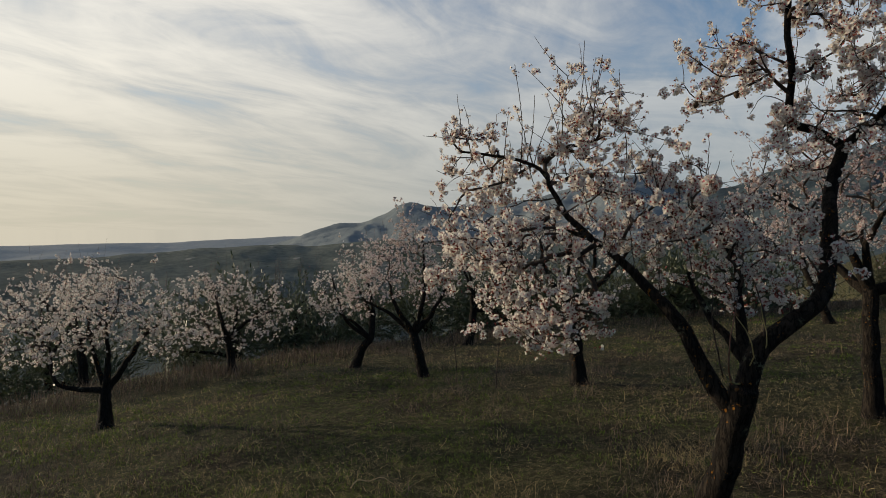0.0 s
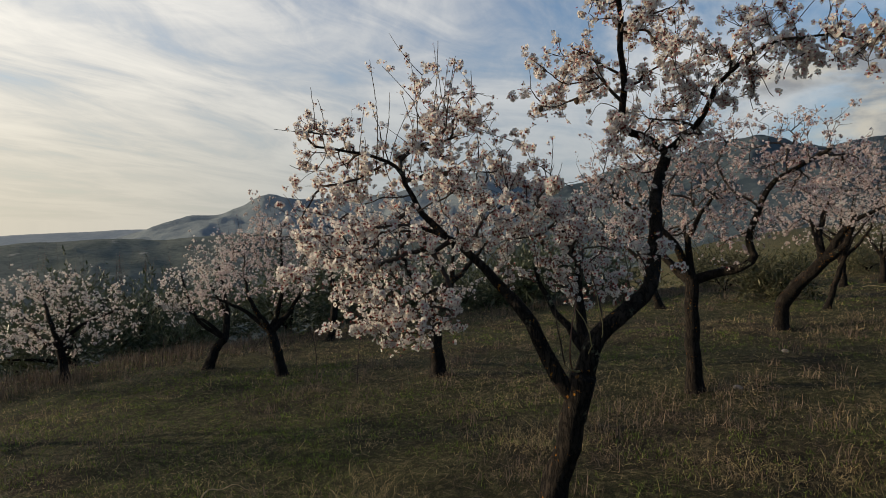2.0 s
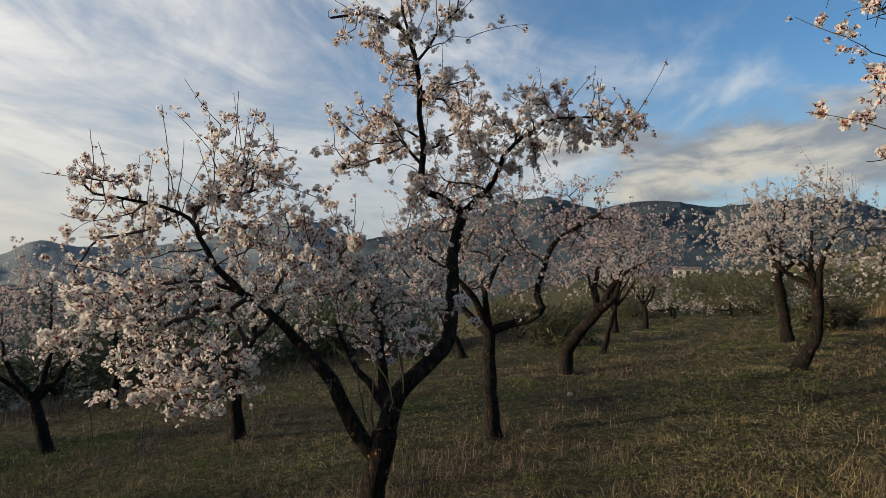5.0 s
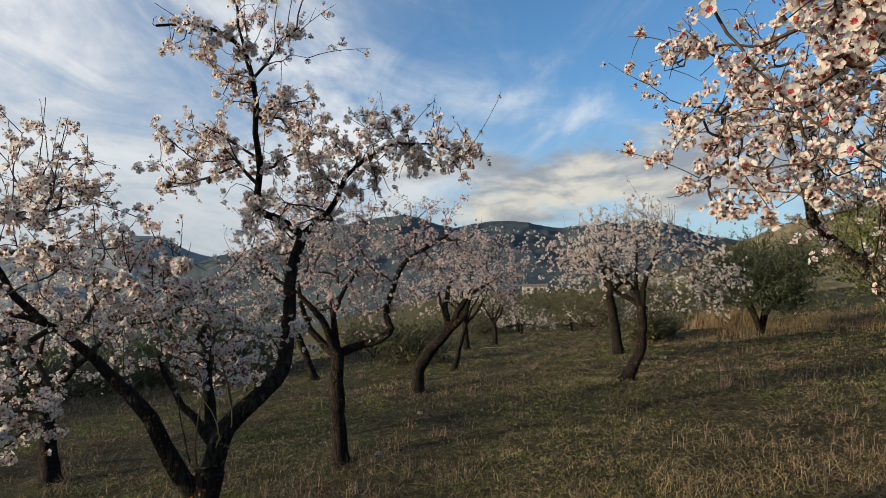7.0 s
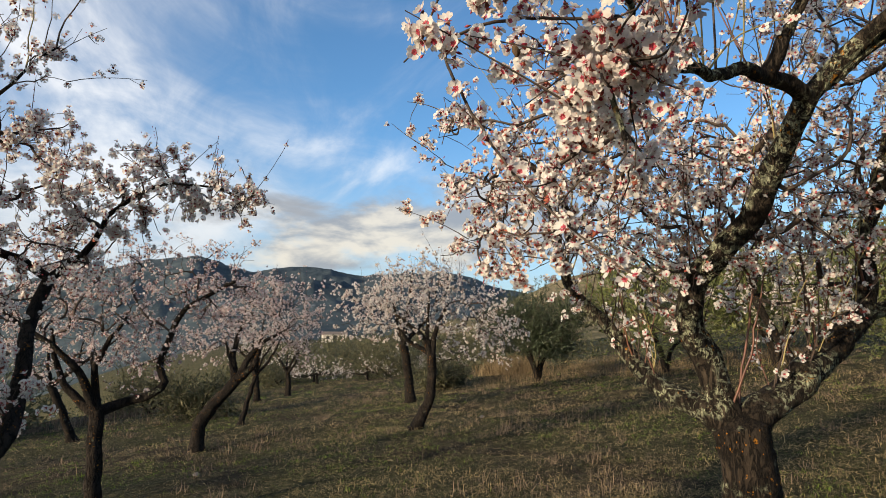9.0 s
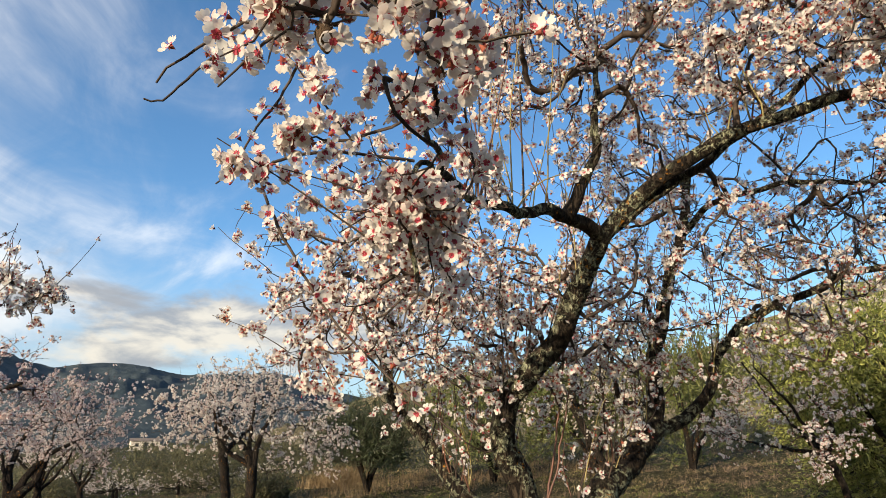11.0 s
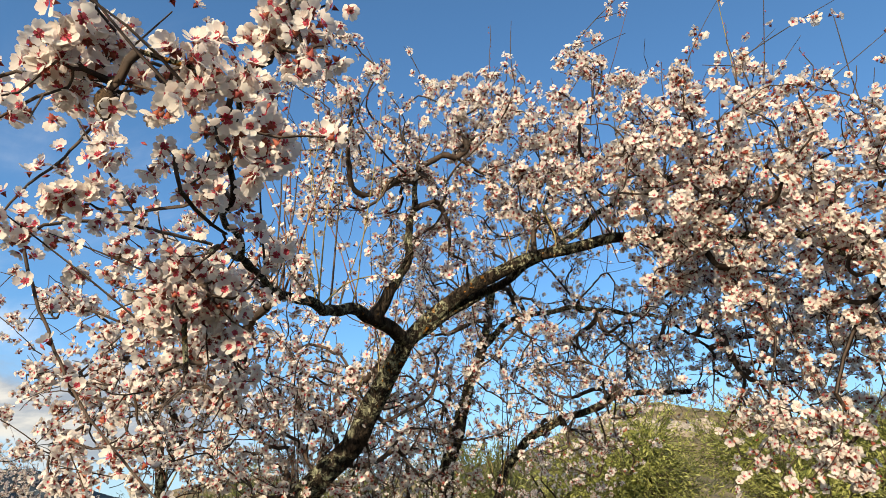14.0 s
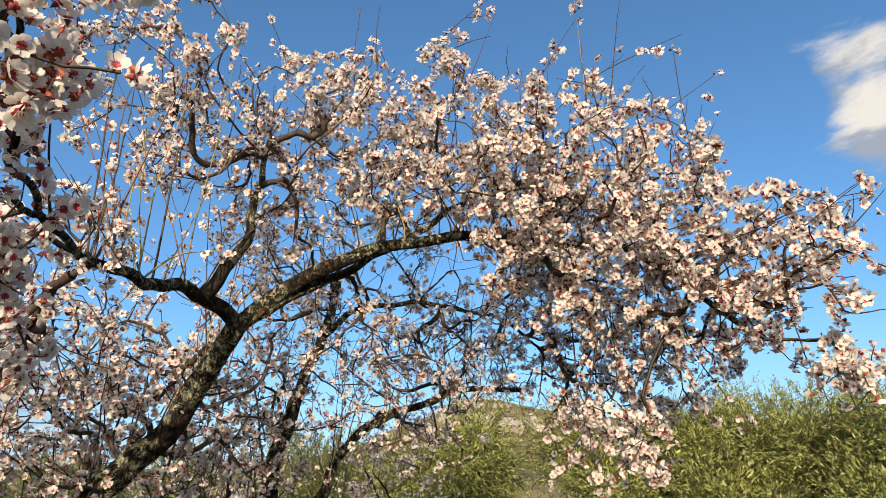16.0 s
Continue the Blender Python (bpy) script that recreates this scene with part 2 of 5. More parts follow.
WEED = thin_material("dead_weed", (0.05, 0.036, 0.025), (0.23, 0.165, 0.115), 0.1, 0.8)
SOIL = ground_material()
# aerial haze is put into the ridge's pale blue-grey base colours
HILL_FAR = hill_material("haze_tinted_ridge", (0.22, 0.245, 0.26), (0.28, 0.30, 0.305), (0.30, 0.30, 0.29), 0.004, 0.02, 4.0)
# the blue cast of distance is mixed into the forest's base colours
HILL_MOUNTAIN = hill_material("haze_tinted_forest", (0.036, 0.052, 0.062), (0.068, 0.086, 0.094), (0.16, 0.17, 0.19), 0.006, 0.07, 9.0)
# paler version of the mountain, its haze painted into the colours
HILL_HAZE_TINT = hill_material("haze_tinted_peak", (0.125, 0.150, 0.165), (0.175, 0.200, 0.210), (0.24, 0.25, 0.26), 0.005, 0.05, 9.0)
# groves greyed in colour for the haze of distance
HILL_VALLEY = hill_material("haze_tinted_groves", (0.060, 0.075, 0.068), (0.12, 0.13, 0.115), (0.25, 0.24, 0.21), 0.009, 0.08, 3.0)
HILL_SCRUB = hill_material("scrub_hill", (0.075, 0.069, 0.038), (0.24, 0.19, 0.118), (0.42, 0.38, 0.32), 0.05, 0.075, 0.8)
DRY_WOOD = simple_material("dry_wood", (0.28, 0.20, 0.11), (0.45, 0.34, 0.20), 30.0, 0.8)
STONE = simple_material("field_stone", (0.20, 0.17, 0.14), (0.38, 0.34, 0.29), 14.0, 0.9, 0.2, 0.01)
WALL_PLASTER = simple_material("farm_plaster", (0.48, 0.42, 0.36), (0.62, 0.56, 0.48), 2.0, 0.9)
ROOF_TILE = simple_material("farm_roof", (0.30, 0.24, 0.20), (0.42, 0.35, 0.30), 3.0, 0.9)
DARK_PANE = simple_material("dark_pane", (0.02, 0.02, 0.025), (0.04, 0.04, 0.045), 3.0, 0.2, 0.5)

# ---------------------------------------------------------------- mesh tools


class Buf:
    """Collects vertices and faces of three or four corners, and makes one mesh of them."""

    def __init__(self):
        self.v, self.f, self.m, self.n = [], [], [], 0

    def put(self, verts, faces, mat=0):
        faces = np.asarray(faces, dtype=np.int64)
        self.v.append(np.asarray(verts, dtype=np.float64).reshape(-1, 3))
        self.f.append(faces + self.n)
        self.m.append(np.full(len(faces), mat, dtype=np.int32) if np.isscalar(mat) else np.asarray(mat, dtype=np.int32))
        self.n += len(self.v[-1])

    def mesh(self, name, materials, smooth=True):
        me = bpy.data.meshes.new(name)
        v = np.concatenate(self.v) if self.v else np.zeros((0, 3))
        me.vertices.add(len(v))
        me.vertices.foreach_set("co", v.astype(np.float32).ravel())
        loops = np.concatenate([f.ravel() for f in self.f])
        counts = np.concatenate([np.full(len(f), f.shape[1]) for f in self.f])
        me.loops.add(len(loops))
        me.loops.foreach_set("vertex_index", loops.astype(np.int32))
        me.polygons.add(len(counts))
        me.polygons.foreach_set("loop_start", np.concatenate([[0], np.cumsum(counts)[:-1]]).astype(np.int32))
        me.polygons.foreach_set("material_index", np.concatenate(self.m))
        me.polygons.foreach_set("use_smooth", np.full(len(counts), smooth))
        for mat in materials:
            me.materials.append(mat)
        me.update(calc_edges=True)
        me.validate()
        return me


def part(name, mesh, parent, label="", kind=""):
    ob = new(name, mesh)
    ob.parent = parent
    return tagged(ob, label, "", "", kind)


def unit(v):
    return v / np.maximum(np.linalg.norm(v, axis=-1, keepdims=True), 1e-9)


def spline(points, step):
    """A smooth line through the points (Catmull-Rom), about evenly spaced."""
    p = np.asarray(points, dtype=float)
    p = np.vstack([2 * p[0] - p[1], p, 2 * p[-1] - p[-2]])
    out = []
    for i in range(1, len(p) - 2):
        a, b, c, d = p[i - 1:i + 3]
        n = max(2, int(np.linalg.norm(c - b) / step))
        t = np.linspace(0, 1, n, endpoint=False)[:, None]
        out.append(0.5 * (2 * b + (c - a) * t + (2 * a - 5 * b + 4 * c - d) * t ** 2 + (3 * b - a - 3 * c + d) * t ** 3))
    return np.vstack(out + [p[-2:-1]])


def tube(buf, line, radii, sides, mat=0, rough=0.0, rng=None):
    line = np.asarray(line, dtype=float)
    radii = np.asarray(radii, dtype=float)
    n = len(line)
    t = unit(np.gradient(line, axis=0))
    whole = unit(line[-1] - line[0])
    ref = np.eye(3)[np.argmin(np.abs(whole))]
    u = unit(np.cross(t, ref))
    w = np.cross(t, u)
    a = np.linspace(0, 2 * np.pi, sides, endpoint=False)
    r = np.repeat(radii[:, None], sides, 1)
    if rough:
        phase = rng.uniform(0, 6.28, 6)
        k = np.arange(n)[:, None] * 0.05
        r = r * (1 + rough * (np.sin(3 * a + phase[0] + k * 2.1) * 0.5 + np.sin(5 * a + phase[1] - k * 3.0) * 0.35 + np.sin(8 * a + phase[2] + k * 5) * 0.2
                              + np.sin(k * 7 + phase[3]) * 0.35 + rng.normal(0, 0.28, (n, sides))))
    v = line[:, None] + r[..., None] * (np.cos(a)[None, :, None] * u[:, None] + np.sin(a)[None, :, None] * w[:, None])
    i, j = np.meshgrid(np.arange(n - 1), np.arange(sides), indexing="ij")
    j2 = (j + 1) % sides
    f = np.stack([i * sides + j, i * sides + j2, (i + 1) * sides + j2, (i + 1) * sides + j], -1).reshape(-1, 4)
    buf.put(v, f, mat)
    tip = np.vstack([v[-1], line[-1] + t[-1] * radii[-1] * 0.7])
    buf.put(tip, [[k, (k + 1) % sides, sides] for k in range(sides)], mat)


# ---- flowers
# material slots of every flower: 0 petal, 1 petal base, 2 calyx, 3 stamens


def flower_template(level, cup, seed):
    """An almond blossom about 1 unit across that looks along +z. level 2: close, 1: a few metres off, 0: far."""
    rng = np.random.default_rng(seed)
    v, f, m = [], [], []

    def tri(pts, faces, mats):
        k = len(v)
        v.extend(pts)
        f.extend([[a + k, b + k, c + k] for a, b, c in faces])
        m.extend(mats)

    for i in range(5):
        a = i * 2 * math.pi / 5 + rng.normal(0, 0.08)
        tilt = cup + rng.normal(0, 0.16)
        size = rng.uniform(0.90, 1.06)
        twist = rng.normal(0, 0.22)
        ca, sa, ct, st = math.cos(a), math.sin(a), math.cos(tilt), math.sin(tilt)

        def at(r, s, h=0.0):
            r, s, h = r * size, s * size, h + s * twist
            x, z = r * ct - h * st, r * st + h * ct
            return (x * ca - s * sa, x * sa + s * ca, z)

        if level == 2:
            # a broad notched petal, hollowed along its middle, on a narrow crimson claw
            pts = [at(0.02, 0), at(0.15, -0.075, 0.01), at(0.20, 0.0, -0.015), at(0.15, 0.075, 0.01), at(0.34, -0.205, 0.055), at(0.35, 0.0, -0.01), at(0.34, 0.205, 0.055),
                   at(0.47, -0.145, 0.075), at(0.46, 0.0, 0.02), at(0.47, 0.145, 0.075), at(0.505, -0.07, 0.06), at(0.505, 0.07, 0.06)]
            tri(pts, [(0, 1, 2), (0, 2, 3), (1, 4, 5), (1, 5, 2), (2, 5, 6), (2, 6, 3), (4, 7, 5), (7, 10, 8), (7, 8, 5), (5, 8, 9), (8, 11, 9), (5, 9, 6)], [1, 1] + [0] * 10)
        elif level == 1:
            pts = [at(0.02, 0), at(0.33, -0.20, 0.05), at(0.48, -0.09, 0.03), at(0.48, 0.09, 0.03), at(0.33, 0.20, 0.05)]
            tri(pts, [(0, 1, 2), (0, 2, 3), (0, 3, 4)], [0] * 3)
            tri([at(0.01, -0.055, 0.02), at(0.24, 0.0, 0.014), at(0.01, 0.055, 0.02)], [(0, 1, 2)], [1])
        else:
            tri([at(0.0, 0), at(0.46, -0.20), at(0.46, 0.20)], [(0, 1, 2)], [0])
    # the cup of the calyx behind the petals
    n = (3, 3, 5)[level]
    wide = (0.24, 0.21, 0.13)[level]
    ring = [(wide * math.cos(k * 2 * math.pi / n), wide * math.sin(k * 2 * math.pi / n), -0.03) for k in range(n)]
    tri(ring + [(0, 0, -0.30)], [((k + 1) % n, k, n) for k in range(n)][:n if level else 2], [2] * (n if level else 2))
    if level == 2:
        for k in range(5):
            a = k * 1.2566 + 0.63
            ca, sa = math.cos(a), math.sin(a)
            tri([(0.10 * ca - 0.06 * sa, 0.10 * sa + 0.06 * ca, -0.04), (0.25 * ca, 0.25 * sa, -0.07), (0.10 * ca + 0.06 * sa, 0.10 * sa - 0.06 * ca, -0.04)], [(0, 1, 2)], [2])
    if level == 2:
        for k in range(9):
            a = k * 0.698 + 0.4
            r, h = (0.10, 0.17) if k % 2 else (0.15, 0.13)
            x, y = r * math.cos(a), r * math.sin(a)
            q = 0.012
            tri([(x * 0.1, y * 0.1, 0.0), (x - y * 0.06, y + x * 0.06, h), (x + y * 0.06, y - x * 0.06, h)], [(0, 1, 2)], [1])
            tri([(x - q, y, h), (x, y + q, h + q), (x + q, y - q, h + q * 0.5)], [(0, 1, 2)], [3])
    return np.array(v), np.array(f), np.array(m, dtype=np.int32)


def bud_template():
    v, f, m = [], [], []
    for z, r in ((-0.25, 0.03), (0.03, 0.125), (0.25, 0.02)):
        v.extend([(r * math.cos(k * math.pi / 1.5), r * math.sin(k * math.pi / 1.5), z) for k in range(3)])
    for ring in range(2):
        for k in range(3):
            a, b = ring * 3 + k, ring * 3 + (k + 1) % 3
            f += [[a, b, b + 3], [a, b + 3, a + 3]]
            m += [2 if ring == 0 else 1, 2 if ring == 0 else 1]
    return np.array(v), np.array(f), np.array(m, dtype=np.int32)


FLOWERS = {lv: [flower_template(lv, cup, 5 + i) for i, cup in enumerate((0.12, 0.32, 0.55))] for lv in (0, 1, 2)}
BUD = bud_template()
FLOWER_MATS = (PETAL, PETAL_BASE, CALYX, STAMEN)


def turned(axis, rng):
    """Random frames whose z runs along the axes given."""
    z = unit(axis)
    r = rng.normal(size=z.shape)
    x = unit(np.cross(r, z))
    return np.stack([x, np.cross(z, x), z], -1)


def scatter(buf, template, pos, axis, size, rng):
    """Copies of a template, joined into the buffer."""
    tv, tf, tm = template
    if len(pos) == 0:
        return
    m = turned(axis, rng)
    v = pos[:, None] + np.einsum("nij,kj->nki", m, tv) * size[:, None, None]
    f = tf[None] + (np.arange(len(pos)) * len(tv))[:, None, None]
    buf.put(v.reshape(-1, 3), f.reshape(-1, 3), np.tile(tm, len(pos)))


def template_mesh(name, template, mats):
    b = Buf()
    b.put(template[0], template[1], template[2])
    return b.mesh(name, mats)


BLOSSOM_MESHES = {lv: [template_mesh("blossom", t, FLOWER_MATS) for t in FLOWERS[lv]] for lv in (1, 2)}

# ---------------------------------------------------------------- branching


def grow(limbs, crown, count, rng, spacing, wander):
    """Fills the crown with branches that each leave the wood at a forward angle. limbs: (line, radii). crown: rows of x, y, z, radius.
    Returns branches as (line, radii)."""
    crown = np.asarray(crown, dtype=float)
    share = crown[:, 3] ** 2.2
    pick = rng.choice(len(crown), size=count, p=share / share.sum())
    d = unit(rng.normal(size=(count, 3)))
    targets = crown[pick, :3] + d * (crown[pick, 3] * rng.uniform(0, 1, count) ** 0.42)[:, None]
    nodes = np.vstack([l[len(l) // 4:] for l, _ in limbs])
    tans = np.vstack([unit(np.gradient(l, axis=0))[len(l) // 4:] for l, _ in limbs])
    owner = np.full(len(nodes), -1)
    place = np.zeros(len(nodes), dtype=int)
    first = np.array([np.min(np.linalg.norm(nodes - t, axis=1)) for t in targets])
    made, weight, parents = [], [], []
    for k in np.argsort(first):
        t = targets[k]
        way = t - nodes
        dist = np.linalg.norm(way, axis=1) + 1e-6
        forward = np.einsum("ij,ij->i", way, tans) / dist
        i = int(np.argmin(dist * (1.45 - 0.6 * forward)))
        n = max(4, int(dist[i] / (spacing * 0.55)) + 1)
        s = np.linspace(0, 1, n)[:, None]
        a = nodes[i]
        go = unit(way[i])
        p1 = a + unit(tans[i] * 0.7 + go) * dist[i] * 0.36
        p2 = t - unit(go + np.array([0, 0, 0.18]) + rng.normal(0, 0.14, 3)) * dist[i] * 0.36
        line = a * (1 - s) ** 3 + 3 * p1 * s * (1 - s) ** 2 + 3 * p2 * s * s * (1 - s) + t * s ** 3
        line = line + rng.normal(0, wander, (n, 3)) * np.sin(np.pi * s)
        made.append(line)
        weight.append(np.ones(len(line)))
        parents.append((owner[i], place[i]))
        nodes = np.vstack([nodes, line[1:]])
        tans = np.vstack([tans, unit(np.gradient(line, axis=0))[1:]])
        owner = np.concatenate([owner, np.full(len(line) - 1, len(made) - 1)])
        place = np.concatenate([place, np.arange(1, len(line))])
    for b in range(len(made) - 1, -1, -1):
        k, q = parents[b]
        if k >= 0:
            weight[k][:q + 1] += weight[b][0]
    return [(line, np.minimum(0.0021 * w ** 0.50, 0.015) * np.linspace(1.0, 0.75, len(line))) for line, w in zip(made, weight)]


def almond_tree(label, base, limbs, crown, seed, count=200, level=0, per_node=4.8, size=0.030, bark=None, spacing=0.07, shoots=(0, 0.4), singles=0, twig_sides=3,
                group="almond trees of the orchard", red_shoots=(), husks=0, wander=0.0022, cluster=0.03, suckers=0, sucker_length=1.15, husk_places=(), sprays=(45, 0.3), core=None, sprigs=(), petal=None):
    """An almond tree in bloom. limbs: rows of name, radius at the start, radius at the end, points in the world. crown: balls that the twigs fill."""
    rng = np.random.default_rng(seed)
    base = np.array(base, dtype=float)
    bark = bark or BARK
    root = new("almond_tree")
    root.location = base
    tagged(root, label, "tree", group)
    lines, limb_part = [], root
    near = level == 2
    for name, r0, r1, pts in limbs:
        line = spline(np.asarray(pts) - base, 0.022 if near else 0.06)
        k = np.linspace(0, 1, len(line))
        line = line + np.stack([np.sin(k * 19 + seed + c * 2) * 0.008 + np.sin(k * 41 + c) * 0.004 for c in range(3)], 1) * np.sin(k * np.pi)[:, None]
        rad = r0 + (r1 - r0) * k ** 0.8
        if name == "trunk":
            rad = rad + r0 * 0.55 * np.exp(-k * len(line) * (0.03 if near else 0.06) / 0.10)
        lines.append((line, rad))
        b = Buf()
        tube(b, line, rad, 26 if near else 12, 0, 0.09 if name in ("trunk", "limb") else 0.05, rng)
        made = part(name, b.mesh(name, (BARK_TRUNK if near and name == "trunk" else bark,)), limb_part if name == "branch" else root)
        limb_part = made if name != "branch" else limb_part
    c = np.asarray(crown, dtype=float)
    c[:, :3] -= base
    grown = grow(lines[1:] if len(lines) > 1 else lines, c, count, rng, spacing, wander)
    tops = [l[-1] for l, r in grown if r[0] > 0.0025]
    # straight young sprays that reach up and outward, with flowers all along
    middle = np.average(c[:, :3], axis=0, weights=c[:, 3])
    pool = [l[k] for l, _ in grown for k in (len(l) // 2, len(l) - 1)]
    for _ in range(sprays[0]):
        a = pool[int(rng.integers(len(pool)))]
        d = unit(unit(a - middle) * np.array([1.0, 1.0, 0.5]) * 0.7 + np.array([0, 0, 0.55]) + rng.normal(0, 0.28, 3))
        n = sprays[1] * rng.uniform(0.5, 1.3)
        q = np.linspace(0, 1, max(4, int(n / 0.045)))[:, None]
        bend = rng.normal(0, 0.16, 3)
        grown.append((a + d * n * q + bend * n * q * q, np.linspace(0.0026, 0.0012, len(q))))
    wood = Buf()
    pos, out = [], []
    thick = sorted((r[0] for _, r in grown), reverse=True)[min(160, len(grown) - 1)] if level else 1.0
    for line, radii in grown:
        r0 = radii[0]
        joined = wood
        if r0 > thick:
            wood = Buf()
        thin = line if level else line[np.unique(np.linspace(0, len(line) - 1, max(3, len(line) // 2)).astype(int))]
        tube(wood, thin, radii if level else np.interp(np.linspace(0, 1, len(thin)), np.linspace(0, 1, len(line)), radii), 6 if r0 > thick else twig_sides, 0)
        if r0 > thick:
            part("twig", wood.mesh("twig", (TWIG,)), root)
            wood = joined
        # short spurs carry the flowers
        tang = unit(np.gradient(line, axis=0))
        keep = np.arange(len(line)) >= (1 if r0 < 0.012 else len(line) // 3)
        nd, tg = line[keep], tang[keep]
        rich = min(rng.gamma(1.9, 1 / 1.9), 2.2)
        bare = 1.0
        if core is not None:
            bare = min(float(np.clip((np.linalg.norm(line.mean(0) + base - np.asarray(c3[:3])) - c3[3]) / 0.9, c3[4], 1.25)) for c3 in core)
            rich *= bare
        spur = np.repeat(np.arange(len(nd)), rng.poisson(0.95, len(nd)))
        away = unit(np.cross(rng.normal(size=(len(spur), 3)), tg[spur]) + tg[spur] * 0.3 + np.array([0, 0, 0.15]))
        heart = nd[spur] + away * rng.uniform(0.2, 0.9, len(spur))[:, None] * cluster + tg[spur] * rng.uniform(-spacing / 2, spacing / 2, len(spur))[:, None]
        idx = np.repeat(np.arange(len(spur)), rng.poisson(per_node * rich, len(spur)))
        side = unit(away[idx] * 0.9 + rng.normal(0, 0.62, (len(idx), 3)))
        pos.append(heart[idx] + side * (np.abs(rng.normal(0.55, 0.22, len(idx))) * size)[:, None])
        out.append(side + rng.normal(0, 0.25, side.shape))
        if level >= 1:
            for q in range(len(nd)):
                if rng.random() < (0.12 if level == 1 else 0.12):
                    e = nd[q] + unit(tg[q] * 0.5 + rng.normal(0, 0.7, 3) + np.array([0, 0, 0.2])) * rng.uniform(0.04, 0.13)
                    tube(wood, [nd[q], (nd[q] + e) / 2 + rng.normal(0, 0.006, 3), e], [0.0018, 0.0015, 0.001], 3, 0)
                    h = rng.integers(0, 4) if rng.random() < bare else 0
                    for _ in range(h):
                        pos.append((e + rng.normal(0, 0.015, 3))[None])
                        out.append(rng.normal(size=(1, 3)) + np.array([[0, 0, 0.3]]))
    # bare upright shoots
    high = sorted(tops, key=lambda q: -q[2])[:max(1, int(len(tops) * 0.3))]
    bud_pos, bud_out = [], []
    for _ in range(shoots[0]):
        a = high[rng.integers(len(high))]
        n = shoots[1] * rng.uniform(0.5, 1.3)
        lean = np.array([rng.normal(0, 0.16), rng.normal(0, 0.16), 1.0])
        line = np.array([a + lean * n * q + rng.normal(0, 0.006, 3) for q in np.linspace(0, 1, 5)])
        tube(wood, line, np.linspace(0.0030, 0.0013, 5), twig_sides, 0)
        for q in np.linspace(0.2, 1, 9):
            bud_pos.append(a + lean * n * q + rng.normal(0, 0.004, 3))
            bud_out.append(rng.normal(size=3) + lean)
    part("twigs", wood.mesh("twigs", (TWIG,)), root, "thin dark twigs", "stuff")
    stout = [q for q in lines[1:] if q[1][0] > (0.03 if near else 0.0)]
    for k in range(suckers):
        line, rad = stout[int(rng.integers(len(stout)))]
        a = line[int(rng.uniform(0.25, 0.95) * len(line))]
        n = sucker_length * rng.uniform(0.3, 1.0)
        lean = np.array([rng.normal(0, 0.22), rng.normal(0, 0.22), 1.0])
        bend = rng.normal(0, 0.22, 3)
        path = np.array([a + lean * n * q + bend * n * q * q + rng.normal(0, 0.004, 3) for q in np.linspace(0, 1, 7)])
        sh = Buf()
        tube(sh, path, np.linspace(0.0038, 0.0014, 7) * rng.uniform(0.7, 1.2), 5)
        part("shoot", sh.mesh("shoot", ((SHOOT, SHOOT_OLIVE, TWIG, TWIG)[int(rng.integers(4))],)), root, "straight smooth young shoot")
        m = int(rng.integers(4, 11)) if near else int(rng.integers(2, 12))
        at_q = path[np.append(rng.integers(2, 7, m - 1), 6)] + rng.normal(0, 0.018, (m, 3))
        pos.append(at_q)
        out.append(rng.normal(size=(m, 3)))
    for k, (r0, pts, mat) in enumerate(red_shoots):
        b = Buf()
        line = spline(np.asarray(pts) - base, 0.05)
        line = line + rng.normal(0, 0.003, line.shape)
        tube(b, line, np.linspace(r0, r0 * 0.4, len(line)), 6)
        part("shoot", b.mesh("shoot", (mat,)), root, "straight smooth young shoot")
    for r0, pts, first, last, n in sprigs:
        line = spline(np.asarray(pts) - base, 0.02)
        b = Buf()
        tube(b, line + rng.normal(0, 0.0012, line.shape), np.linspace(r0, r0 * 0.45, len(line)), 6)
        part("twig", b.mesh("twig", (TWIG,)), root, "thin twig with a row of blossoms")
        q = line[(rng.uniform(first, last, n) * (len(line) - 1)).astype(int)]
        side = unit(rng.normal(size=(n, 3)) + np.array([-0.4, -0.2, -0.1]))
        pos.append(q + side * 0.022)
        out.append(side)
    pos, out = np.vstack(pos), np.vstack(out)
    size_all = size * rng.uniform(0.72, 1.12, len(pos))
    if near:
        size_all = size_all * np.where(np.linalg.norm(pos + base - np.array([0.9, 0.05, 2.2]), axis=1) < 0.5, 0.88, 1.0)
    order = np.arange(len(pos))
    if singles:
        order = np.argsort(np.linalg.norm(pos + base - np.array([0.2, 0.0, 1.7]), axis=1))
        for q in order[:singles]:
            ob = part("blossom", BLOSSOM_MESHES[level][int(rng.integers(3))], root)
            m = Matrix(turned(out[q:q + 1], rng)[0].tolist()).to_4x4()
            ob.matrix_local = Matrix.Translation(pos[q]) @ m @ Matrix.Scale(size_all[q], 4)
    rest = order[singles:]
    kinds = rng.integers(0, 3, len(rest))
    b = Buf()
    gap = np.linalg.norm(pos + base - np.array([0.2, 0.0, 1.7]), axis=1)[rest]
    for k in range(3):
        fine_ones = (gap < 1.6) if level == 2 else np.zeros(len(rest), dtype=bool)
        simple = (gap > 2.9) & (np.arange(len(rest)) % 2 == 0)
        for sel, lv in ((rest[(kinds == k) & fine_ones], 2), (rest[(kinds == k) & ~fine_ones & ~simple], min(level, 1)), (rest[(kinds == k) & ~fine_ones & simple], 0)):
            scatter(b, FLOWERS[lv][k], pos[sel], out[sel], size_all[sel], rng)
    if level >= 1:
        sel = rest[rng.random(len(rest)) < (0.30 if level == 1 else 0.16)]
